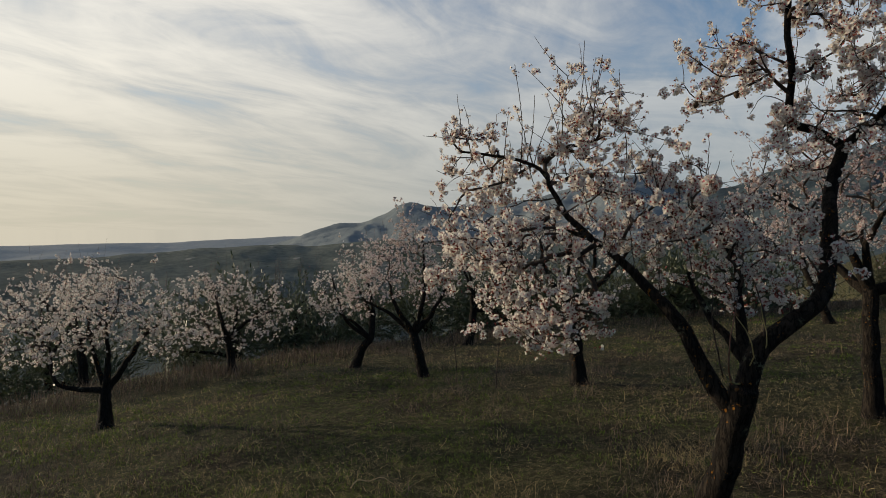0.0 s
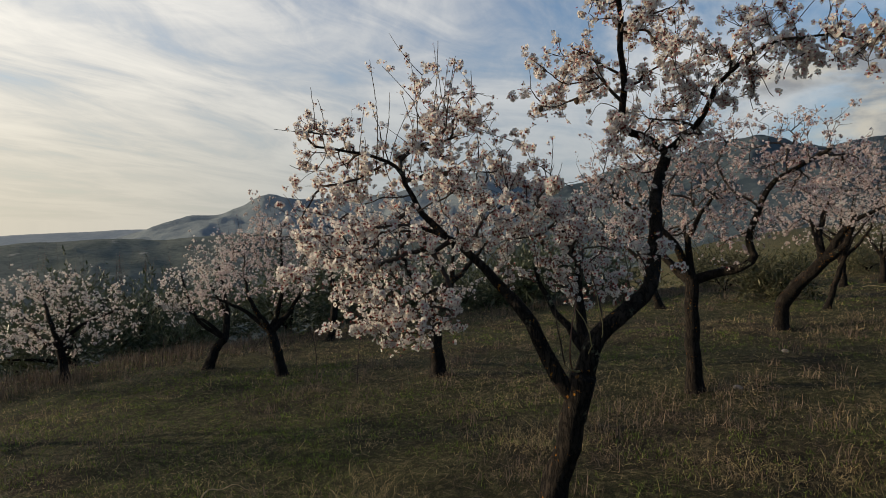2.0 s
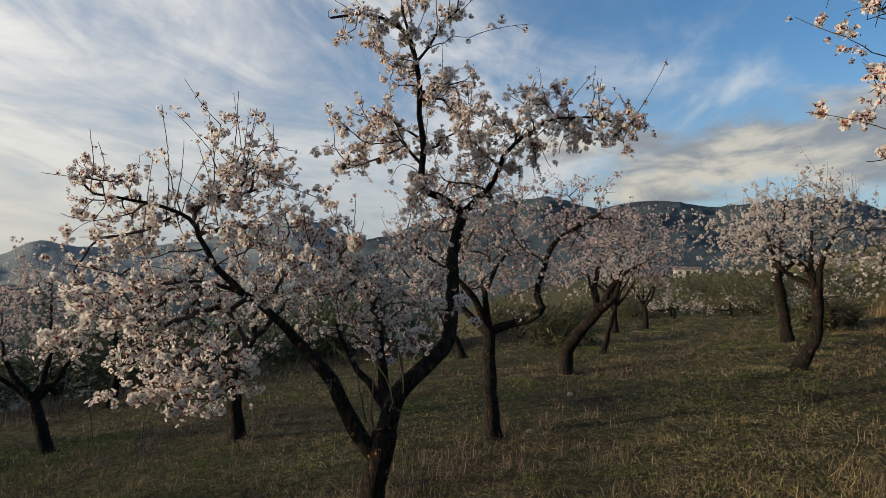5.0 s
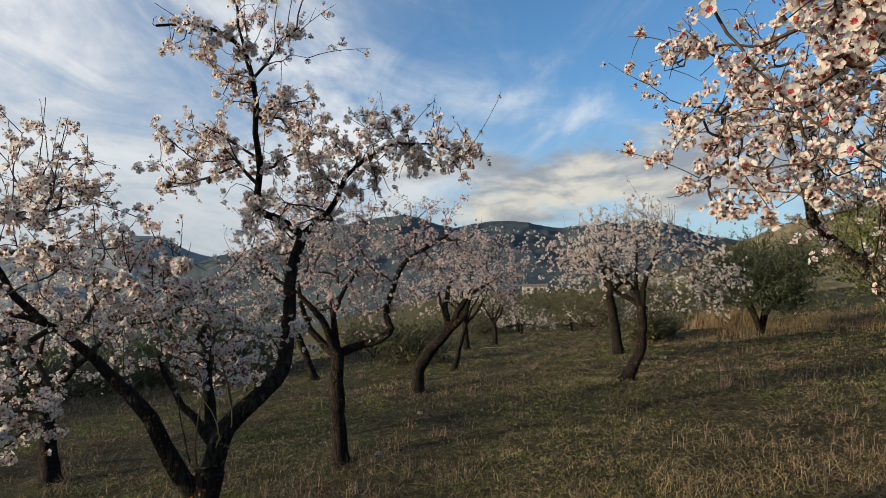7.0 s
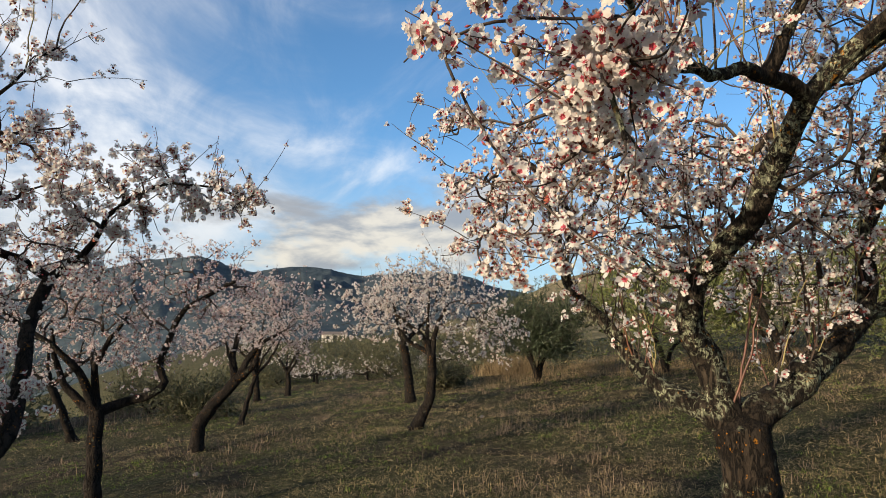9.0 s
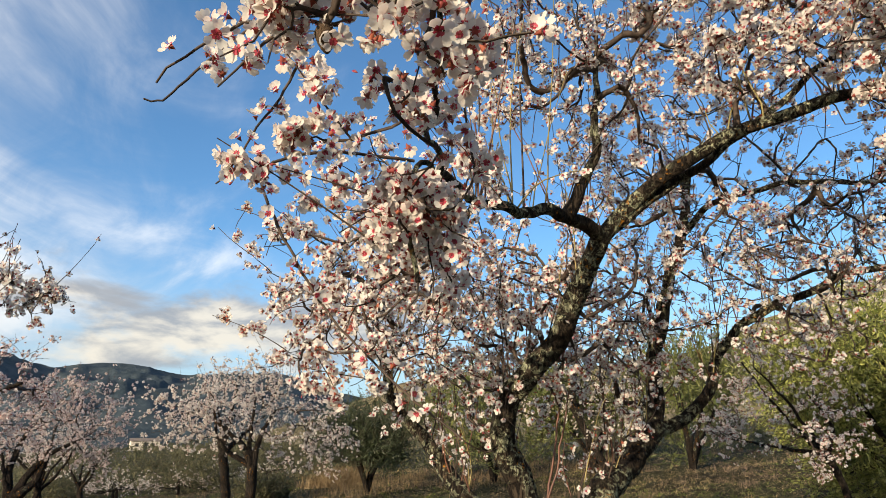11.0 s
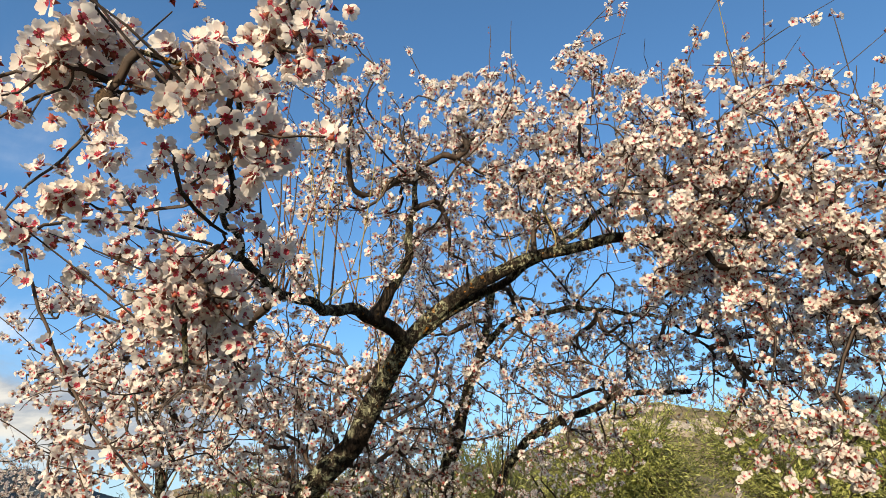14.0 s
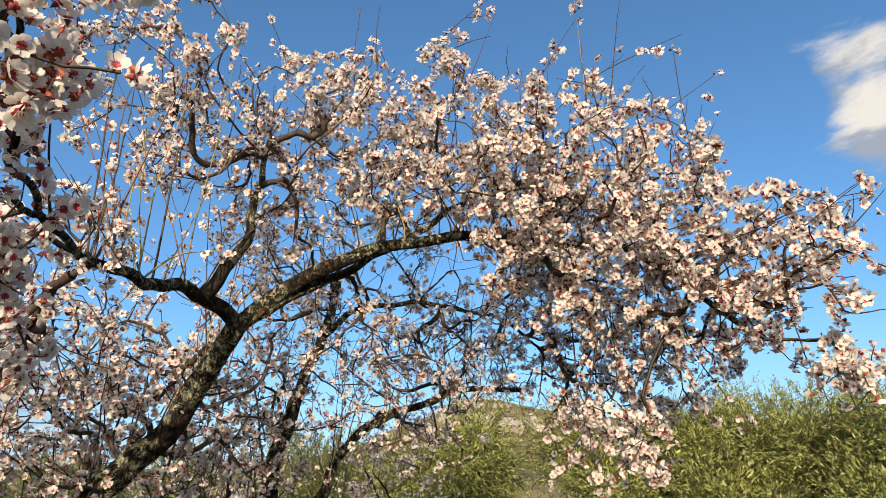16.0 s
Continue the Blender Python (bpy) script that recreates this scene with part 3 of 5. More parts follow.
        scatter(b, BUD, pos[sel] + rng.normal(0, 0.015, (len(sel), 3)), out[sel], size_all[sel] * 0.7, rng)
    if bud_pos:
        scatter(b, BUD, np.array(bud_pos), np.array(bud_out), np.full(len(bud_pos), size * 0.55), rng)
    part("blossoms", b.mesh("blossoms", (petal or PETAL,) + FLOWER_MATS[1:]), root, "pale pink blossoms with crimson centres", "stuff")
    for _ in range(husks):
        l = grown[rng.integers(len(grown))][0]
        add_husk(root, l[-1] + np.array([0, 0, -0.015]), rng)
    for place in husk_places:
        q = np.asarray(place) - base
        tips = np.vstack([l for l, _ in grown])
        add_husk(root, tips[np.argmin(np.linalg.norm(tips - q, axis=1))] + np.array([0, 0, -0.015]), rng)
    return root


def husk_mesh():
    bm = bmesh.new()
    bmesh.ops.create_uvsphere(bm, u_segments=12, v_segments=8, radius=0.5)
    for v in bm.verts:
        v.co.x *= 0.72
        v.co.y *= 0.55
        v.co *= 1 + 0.08 * noise.noise(v.co * 6)
        if v.co.z < 0:
            v.co.x *= 1 + v.co.z * 0.7
            v.co.y *= 1 + v.co.z * 0.7
    me = bpy.data.meshes.new("almond_husk")
    bm.to_mesh(me)
    bm.free()
    for p in me.polygons:
        p.use_smooth = True
    me.materials.append(HUSK)
    return me


HUSK_MESH = husk_mesh()


def add_husk(root, place, rng, size=0.036):
    ob = part("almond_husk", HUSK_MESH, root, "dark dried almond left on its twig")
    ob.matrix_local = Matrix.Translation(place) @ Euler(rng.uniform(-0.5, 0.5, 3)).to_matrix().to_4x4() @ Matrix.Scale(size, 4)


# ---------------------------------------------------------------- ground and hills


def ground_height(x, y):
    x, y = np.asarray(x, dtype=float), np.asarray(y, dtype=float)
    r = np.hypot(x, y)
    az = np.degrees(np.arctan2(x, y))
    edge = np.interp(az, [-180, -60, -35, -14, 3, 20, 36, 53, 70, 100, 140, 180], [14, 10, 10.4, 14, 16, 19, 24, 24, 45, 60, 60, 14])
    rise = 0.06 * np.sin(np.radians(az)) - 0.075 * np.cos(np.radians(az))
    fall = np.interp(az, [-180, -60, 0, 20, 36, 46, 62, 80, 140, 180], [-0.1, -0.35, -0.35, -0.30, -0.10, 0.0, 0.03, 0.0, 0.0, -0.1])
    past = np.maximum(r - edge, 0)
    soft = past * past / (past + 3.0)
    z = rise * np.minimum(r, edge) + fall * np.minimum(soft, np.interp(az, [-180, -80, 20, 36, 46, 180], [60, 400, 400, 200, 90, 90]))
    bumps = 0.035 * np.sin(1.1 * x + 0.7 * y) * np.sin(0.9 * y - 0.4 * x + 1) + 0.02 * np.sin(2.7 * x + 1.3) * np.sin(2.3 * y + 0.4) + 0.012 * np.sin(5.1 * x + 2.0 * y) * np.sin(4.7 * y - 1.0)
    return z + bumps * np.clip(r / 3.0, 0, 1)


def make_ground():
    az = np.radians(np.linspace(-180, 180, 281))[:-1]
    r = np.concatenate([np.linspace(0.4, 30, 100), np.geomspace(31, 4600, 44)])
    a, rr = np.meshgrid(az, r)
    x, y = rr * np.sin(a), rr * np.cos(a)
    b = Buf()
    n, k = len(r), len(az)
    i, j = np.meshgrid(np.arange(n - 1), np.arange(k), indexing="ij")
    j2 = (j + 1) % k
    b.put(np.stack([x, y, ground_height(x, y)], -1), np.stack([i * k + j, (i + 1) * k + j, (i + 1) * k + j2, i * k + j2], -1).reshape(-1, 4))
    b.put(np.vstack([np.stack([x[0], y[0], ground_height(x[0], y[0])], -1), [[0, 0, 0]]]), [[j, (j + 1) % k, k] for j in range(k)])
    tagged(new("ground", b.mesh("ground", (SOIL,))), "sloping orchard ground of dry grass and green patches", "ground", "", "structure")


def hill(name, label, profile, crest, foot, mat, rough, wave, seed, step=0.3, rows=26):
    """A hillside seen along a fan of compass angles. profile: rows of compass angle and crest angle above level. crest, foot: distances."""
    profile = np.asarray(profile, dtype=float)
    az = np.arange(profile[0, 0], profile[-1, 0] + step / 2, step)
    el = np.interp(az, profile[:, 0], profile[:, 1])
    k = np.exp(-0.5 * (np.arange(-4, 5) / 1.6) ** 2)
    el = np.convolve(np.pad(el, 4, mode="edge"), k / k.sum(), mode="valid")
    t = np.concatenate([np.linspace(0, 1, rows), [1.12, 1.35]])
    v = np.zeros((len(t), len(az), 3))
    for j, (a, e) in enumerate(zip(np.radians(az), np.radians(el))):
        top = 1.6 + crest * math.tan(e)
        low = float(ground_height(foot * math.sin(a), foot * math.cos(a))) - 0.02 * foot
        for i, q in enumerate(t):
            r = foot + (crest - foot) * q
            p = Vector((r * math.sin(a), r * math.cos(a), 0))
            n1 = noise.fractal(p * (1 / wave) + Vector((seed, 0, 0)), 1.0, 2.1, 6)
            n2 = noise.ridged_multi_fractal(p * (1.6 / wave) + Vector((0, seed, 0)), 1.0, 2.0, 4, 1.0, 2.0) - 1.0
            up = min(q, 1.0) ** 1.15
            z = low + (top - low) * up + rough * (n1 * 0.5 + n2 * 0.6) * math.sin(min(q, 1.0) * math.pi * 0.93) ** 0.8 + rough * 0.16 * n1 * (q > 0.9)
            if q > 1:
                z -= (top - low) * (q - 1) * 1.4
            v[i, j] = (p.x, p.y, z)
    m = len(az)
    i, j = np.meshgrid(np.arange(len(t) - 1), np.arange(m - 1), indexing="ij")
    b = Buf()
    b.put(v, np.stack([i * m + j, i * m + j + 1, (i + 1) * m + j + 1, (i + 1) * m + j], -1).reshape(-1, 4))
    tagged(new(name, b.mesh(name, (mat,))), label, "hill", "", "structure")
    return v


make_ground()
hill("hill_far", "ridge far across the valley, tinted blue-grey for haze", [(-75, -0.9), (-50, -1.1), (-35, -1.15), (-29, -1.05), (-23, -1.05), (-14, -0.6), (-10, -0.5), (0, -0.6), (10, -0.6)],
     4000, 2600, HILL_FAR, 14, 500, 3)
hill("hill_valley", "dark olive groves on low valley hills, greyed for haze", [(-75, -2.2), (-40, -2.4), (-30, -2.2), (-22, -1.7), (-17, -1.3), (-12, -1.4), (-6, -1.0), (2, -1.2), (12, -1.3), (24, -1.6)],
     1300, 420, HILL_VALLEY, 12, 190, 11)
hill("hill_peak", "grey-green mountain with a rounded peak, haze in its colour",
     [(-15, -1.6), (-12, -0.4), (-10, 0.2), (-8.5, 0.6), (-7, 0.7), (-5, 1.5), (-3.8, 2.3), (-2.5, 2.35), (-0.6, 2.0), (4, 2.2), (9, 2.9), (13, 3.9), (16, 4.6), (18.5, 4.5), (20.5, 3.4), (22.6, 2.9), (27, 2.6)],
     3100, 900, HILL_HAZE_TINT, 70, 520, 7, 0.2, 34)
hill("hill_mountain", "forested mountain tinted blue-green for haze, with grey scree",
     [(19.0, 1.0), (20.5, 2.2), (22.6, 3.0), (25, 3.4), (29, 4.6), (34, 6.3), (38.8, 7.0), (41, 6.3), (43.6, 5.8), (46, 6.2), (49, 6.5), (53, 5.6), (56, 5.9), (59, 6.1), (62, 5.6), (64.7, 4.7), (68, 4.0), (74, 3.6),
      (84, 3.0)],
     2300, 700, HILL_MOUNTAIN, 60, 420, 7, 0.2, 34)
SCRUB_SLOPE = hill("hill_scrub", "dry scrubby hillside with pale rock outcrops near its top",
     [(58, 0.5), (64, 2.0), (66, 3.0), (68, 4.1), (71, 5.3), (76, 6.0), (84, 6.2), (90, 6.7), (96.7, 7.6), (101, 9.2), (104, 10.4), (107.5, 11.9), (111, 12.1), (114, 11.2), (118, 10.2), (124, 9.6), (129, 9.0),
      (138, 8.9), (150, 8.0), (165, 5.0), (178, 1.0)], 240, 40, HILL_SCRUB, 5.0, 38, 23, 0.4, 34)

# ---------------------------------------------------------------- the two near trees


def on_ground(x, y, sink=0.03):
    return (x, y, float(ground_height(x, y)) - sink)


# thin upright shoots over the crown, with blossoms at their tips: radius, course, and the stretch and number of the blossoms
A_SHOOTS = [(0.0034, [(0.43, 3.52, 1.88), (0.44, 3.51, 2.20), (0.40, 3.52, 2.51)], 0.93, 1.0, 4), (0.0034, [(0.64, 3.44, 1.94), (0.65, 3.44, 2.21), (0.62, 3.44, 2.47)], 0.85, 1.0, 5),
            (0.0032, [(0.71, 3.37, 2.09), (0.74, 3.36, 2.34), (0.75, 3.36, 2.59)], 0.0, 0.5, 8), (0.0032, [(0.79, 3.35, 2.12), (0.81, 3.35, 2.31), (0.84, 3.34, 2.51)], 0.5, 1.0, 6),
            (0.0028, [(0.09, 3.54, 2.05), (0.10, 3.54, 2.20), (0.08, 3.54, 2.35)], 0.0, 0.6, 4), (0.0028, [(0.14, 3.53, 2.06), (0.15, 3.53, 2.17), (0.12, 3.54, 2.29)], 0.4, 1.0, 3),
            (0.0030, [(0.32, 3.48, 1.82), (0.34, 3.47, 2.03), (0.36, 3.47, 2.23)], 0.1, 1.0, 8), (0.0030, [(0.47, 3.51, 1.98), (0.50, 3.51, 2.16), (0.51, 3.51, 2.34)], 0.1, 0.6, 5),
            (0.0030, [(0.89, 3.28, 2.09), (0.91, 3.27, 2.26), (0.91, 3.27, 2.42)], 0.0, 0.9, 10), (0.0028, [(1.24, 3.00, 1.81), (1.26, 3.00, 1.93), (1.26, 3.00, 2.04)], 0.0, 1.0, 6),
            (0.0030, [(0.68, 3.48, 1.89), (0.64, 3.49, 2.12), (0.57, 3.50, 2.34)], 0.2, 1.0, 7), (0.0030, [(0.96, 3.31, 1.88), (0.96, 3.31, 2.05), (0.93, 3.32, 2.21)], 0.0, 1.0, 10),
            (0.0024, [(2.41, 2.48, 2.35), (2.43, 2.46, 2.42), (2.45, 2.45, 2.49)], 0.0, 1.0, 8)]
a_base = on_ground(1.20, 2.93)
almond_tree(
    "old almond tree in full bloom with a forked dark trunk", a_base,
    [("trunk", 0.074, 0.062, [a_base, (1.23, 2.90, 0.20), (1.27, 2.85, 0.47), (1.29, 2.78, 0.70), (1.31, 2.73, 0.90)]),
     ("limb", 0.046, 0.010, [(1.29, 2.77, 0.78), (1.22, 2.79, 0.87), (1.15, 2.83, 1.02), (1.06, 2.88, 1.19), (0.96, 3.00, 1.34), (0.87, 3.11, 1.44), (0.75, 3.21, 1.55), (0.58, 3.26, 1.60)]),
     ("limb", 0.048, 0.026, [(1.31, 2.74, 0.86), (1.35, 2.73, 1.02), (1.42, 2.71, 1.13), (1.60, 2.72, 1.27), (1.69, 2.76, 1.36), (1.75, 2.87, 1.58), (1.84, 2.98, 1.82), (1.93, 3.05, 1.99)]),
     ("limb", 0.030, 0.014, [(1.34, 2.74, 0.95), (1.35, 2.83, 1.09), (1.36, 2.90, 1.25), (1.39, 2.98, 1.42), (1.33, 3.05, 1.61)]),
     ("limb", 0.024, 0.010, [(1.34, 2.77, 1.00), (1.29, 2.88, 1.11), (1.23, 2.99, 1.23), (1.20, 3.08, 1.38)]),
     ("branch", 0.020, 0.006, [(0.75, 3.21, 1.55), (0.64, 3.38, 1.70), (0.59, 3.44, 1.82), (0.54, 3.48, 1.93), (0.28, 3.53, 2.01), (0.11, 3.54, 2.03)]),
     ("branch", 0.024, 0.006, [(1.93, 3.05, 1.99), (1.80, 3.07, 2.07), (1.66, 3.03, 2.11), (1.63, 2.98, 2.30), (1.60, 2.94, 2.47), (1.59, 2.92, 2.64), (1.54, 2.91, 2.79), (1.46, 2.89, 2.89), (1.29, 2.91, 2.95), (1.10, 2.94, 2.90)]),
     ("branch", 0.009, 0.004, [(1.54, 2.91, 2.79), (1.48, 2.90, 2.98), (1.46, 2.89, 3.13), (1.43, 2.88, 3.24)]),
     ("branch", 0.008, 0.004, [(1.56, 2.91, 2.75), (1.63, 2.81, 2.88), (1.70, 2.72, 2.99)]),
     ("branch", 0.022, 0.004, [(1.93, 3.05, 1.99), (2.01, 2.93, 2.11), (2.07, 2.83, 2.29), (2.13, 2.72, 2.41), (2.22, 2.58, 2.46), (2.37, 2.42, 2.46)])],
    [(0.22, 3.58, 2.01, 0.31), (0.14, 3.30, 1.48, 0.28), (0.49, 3.17, 1.42, 0.40), (0.57, 3.03, 1.20, 0.24), (0.87, 3.41, 1.82, 0.43), (0.80, 3.38, 2.21, 0.25), (1.21, 3.10, 1.61, 0.38),
     (1.54, 2.95, 1.46, 0.32), (1.33, 3.08, 2.35, 0.26), (1.46, 2.95, 2.72, 0.17), (1.14, 2.93, 2.89, 0.12), (1.33, 2.89, 2.87, 0.14), (1.46, 2.89, 2.93, 0.14), (1.46, 2.89, 3.12, 0.12), (1.68, 2.75, 2.91, 0.13), (1.62, 2.88, 2.66, 0.14), (1.85, 2.89, 2.48, 0.27), (2.15, 2.70, 2.41, 0.27), (2.37, 2.40, 2.44, 0.22),
     (1.83, 2.98, 2.13, 0.32)],
    21, count=1000, level=1, per_node=3.6, size=0.037, sprays=(120, 0.22), spacing=0.06, shoots=(10, 0.30), red_shoots=[(0.005, [(1.30, 2.76, 0.82), (1.25, 2.74, 0.98), (1.27, 2.76, 1.18), (1.31, 2.80, 1.30)], SHOOT), (0.005, [(1.31, 2.73, 0.92), (1.22, 2.66, 0.94), (1.18, 2.64, 0.98)], SHOOT_OLIVE),
                (0.004, [(1.33, 2.73, 0.95), (1.38, 2.68, 1.10), (1.36, 2.70, 1.28)], SHOOT_OLIVE), (0.004, [(1.24, 2.78, 0.95), (1.18, 2.74, 1.15), (1.19, 2.78, 1.33)], TWIG),
                (0.006, [(1.37, 2.72, 1.05), (1.38, 2.70, 1.20), (1.36, 2.76, 1.38)], TWIG), (0.004, [(1.27, 2.76, 0.90), (1.33, 2.68, 1.05), (1.26, 2.70, 1.22)], SHOOT_OLIVE)],
    husks=5, suckers=14, sucker_length=0.45, singles=240, sprigs=A_SHOOTS, husk_places=((1.42, 2.89, 2.12), (1.15, 2.98, 2.08), (1.15, 2.95, 2.28), (1.43, 2.98, 2.40)), twig_sides=3, cluster=0.026)

p_base = on_ground(3.16, 0.14)
# twigs with rows of blossoms that hang from the long arm: radius, course, and the stretch and number of the blossoms
P_HANGING = [
    (0.0036, [(2.52, -1.66, 2.73), (2.36, -1.58, 2.37), (2.35, -1.67, 2.20), (2.33, -1.73, 2.08), (2.33, -1.74, 1.98)], 0.35, 1.0, 26),
    (0.0036, [(2.54, -1.65, 2.68), (2.39, -1.57, 2.32), (2.46, -1.48, 2.18), (2.54, -1.39, 2.05), (2.58, -1.32, 1.97)], 0.35, 1.0, 26),
    (0.0036, [(2.58, -1.71, 2.67), (2.42, -1.63, 2.31), (2.44, -1.66, 2.16), (2.48, -1.63, 2.05), (2.49, -1.63, 1.94)], 0.35, 1.0, 26),
    (0.0036, [(2.32, -1.74, 2.90), (2.16, -1.66, 2.54), (2.19, -1.71, 2.37), (2.19, -1.76, 2.25), (2.20, -1.76, 2.15)], 0.35, 1.0, 26),
    (0.0036, [(2.07, -2.06, 2.84), (1.92, -1.99, 2.47), (1.93, -2.02, 2.32), (1.93, -2.05, 2.24), (1.93, -2.06, 2.18)], 0.35, 1.0, 26),
    (0.0036, [(2.31, -1.83, 2.77), (2.15, -1.75, 2.41), (2.14, -1.82, 2.27), (2.11, -1.87, 2.16), (2.11, -1.89, 2.10)], 0.35, 1.0, 26),
    (0.0036, [(2.67, -1.56, 2.68), (2.52, -1.48, 2.32), (2.50, -1.53, 2.23), (2.50, -1.57, 2.12), (2.55, -1.50, 2.01)], 0.35, 1.0, 26),
    (0.0036, [(2.15, -1.96, 2.85), (2.00, -1.88, 2.49), (1.98, -1.93, 2.40), (1.97, -1.99, 2.33), (1.93, -2.04, 2.28)], 0.35, 1.0, 26),
]
P_NEAR = [(0.78, 0.09, 2.22, 0.065), (0.79, -0.00, 2.25, 0.072), (0.81, -0.08, 2.31, 0.058), (0.83, -0.01, 2.16, 0.058), (0.84, -0.11, 2.19, 0.033), (0.88, -0.14, 2.35, 0.033),
          (1.09, 0.17, 2.26, 0.091), (1.13, 0.06, 2.17, 0.099), (1.21, 0.15, 2.13, 0.091), (1.18, 0.05, 2.06, 0.046), (1.18, 0.02, 1.98, 0.030), (1.10, 0.12, 1.95, 0.038),
          (0.81, 0.14, 2.19, 0.052), (1.05, 0.24, 2.18, 0.053), (1.55, 0.41, 2.29, 0.120), (1.81, 0.53, 2.18, 0.140), (1.83, 0.35, 2.20, 0.140), (0.83, -0.03, 2.36, 0.055), (0.86, -0.07, 2.40, 0.060), (0.90, 0.02, 2.38, 0.060),
          (0.75, 0.17, 2.24, 0.060), (0.78, 0.13, 2.27, 0.060), (0.80, 0.17, 2.21, 0.050), (0.83, 0.12, 2.24, 0.055), (0.82, 0.07, 2.31, 0.060), (0.87, 0.01, 2.36, 0.055), (0.95, 0.09, 2.20, 0.060), (0.94, 0.02, 2.26, 0.060), (1.05, 0.06, 2.17, 0.065), (1.12, 0.09, 2.08, 0.065)]
P_LEFT = [(2.55, 0.82, 2.46, 0.45), (2.64, 1.01, 2.21, 0.30), (2.88, 0.58, 2.37, 0.45), (3.46, 0.18, 2.39, 0.50), (2.15, 0.35, 2.25, 0.20), (2.10, 0.55, 2.10, 0.22), (2.0, 0.25, 2.55, 0.2), (3.25, 0.05, 2.25, 0.60), (3.60, -0.30, 2.35, 0.50), (3.20, 0.60, 2.05, 0.40)]
P_RIGHT = [(2.31, -1.03, 3.20, 0.48), (2.65, -0.49, 3.42, 0.46), (2.09, -1.52, 2.96, 0.38), (1.81, -1.73, 2.66, 0.32), (1.63, -1.88, 2.43, 0.22), (2.22, -1.65, 2.54, 0.32),
           (2.31, -1.48, 2.18, 0.18), (2.31, -1.54, 1.99, 0.14), (3.09, -1.43, 2.76, 0.38), (3.12, -1.74, 2.59, 0.36), (2.47, 0.20, 3.40, 0.45), (3.32, 0.37, 2.60, 0.50), (1.64, -1.83, 2.14, 0.12),
           (2.83, -0.14, 3.33, 0.45), (3.30, -0.60, 2.75, 0.45), (3.60, -0.30, 3.00, 0.45), (3.50, -1.05, 2.50, 0.40), (2.45, -1.45, 2.75, 0.35), (3.00, -1.90, 2.75, 0.42), (2.70, -1.60, 2.92, 0.38), (2.60, -2.00, 2.50, 0.32),
           (3.38, -1.46, 2.81, 0.45), (3.86, -1.47, 2.69, 0.42), (3.81, -1.27, 3.05, 0.40), (4.24, -0.99, 2.91, 0.42), (4.35, -1.28, 2.45, 0.38), (2.93, -1.73, 2.34, 0.30), (3.80, -0.20, 3.30, 0.40), (3.20, -0.75, 3.35, 0.40),
           (2.15, -1.30, 3.10, 0.42), (1.95, -1.60, 2.85, 0.40), (2.45, -0.75, 3.35, 0.44), (1.75, -1.80, 2.55, 0.32), (2.00, -1.75, 2.60, 0.32), (2.35, -1.25, 2.95, 0.40)]
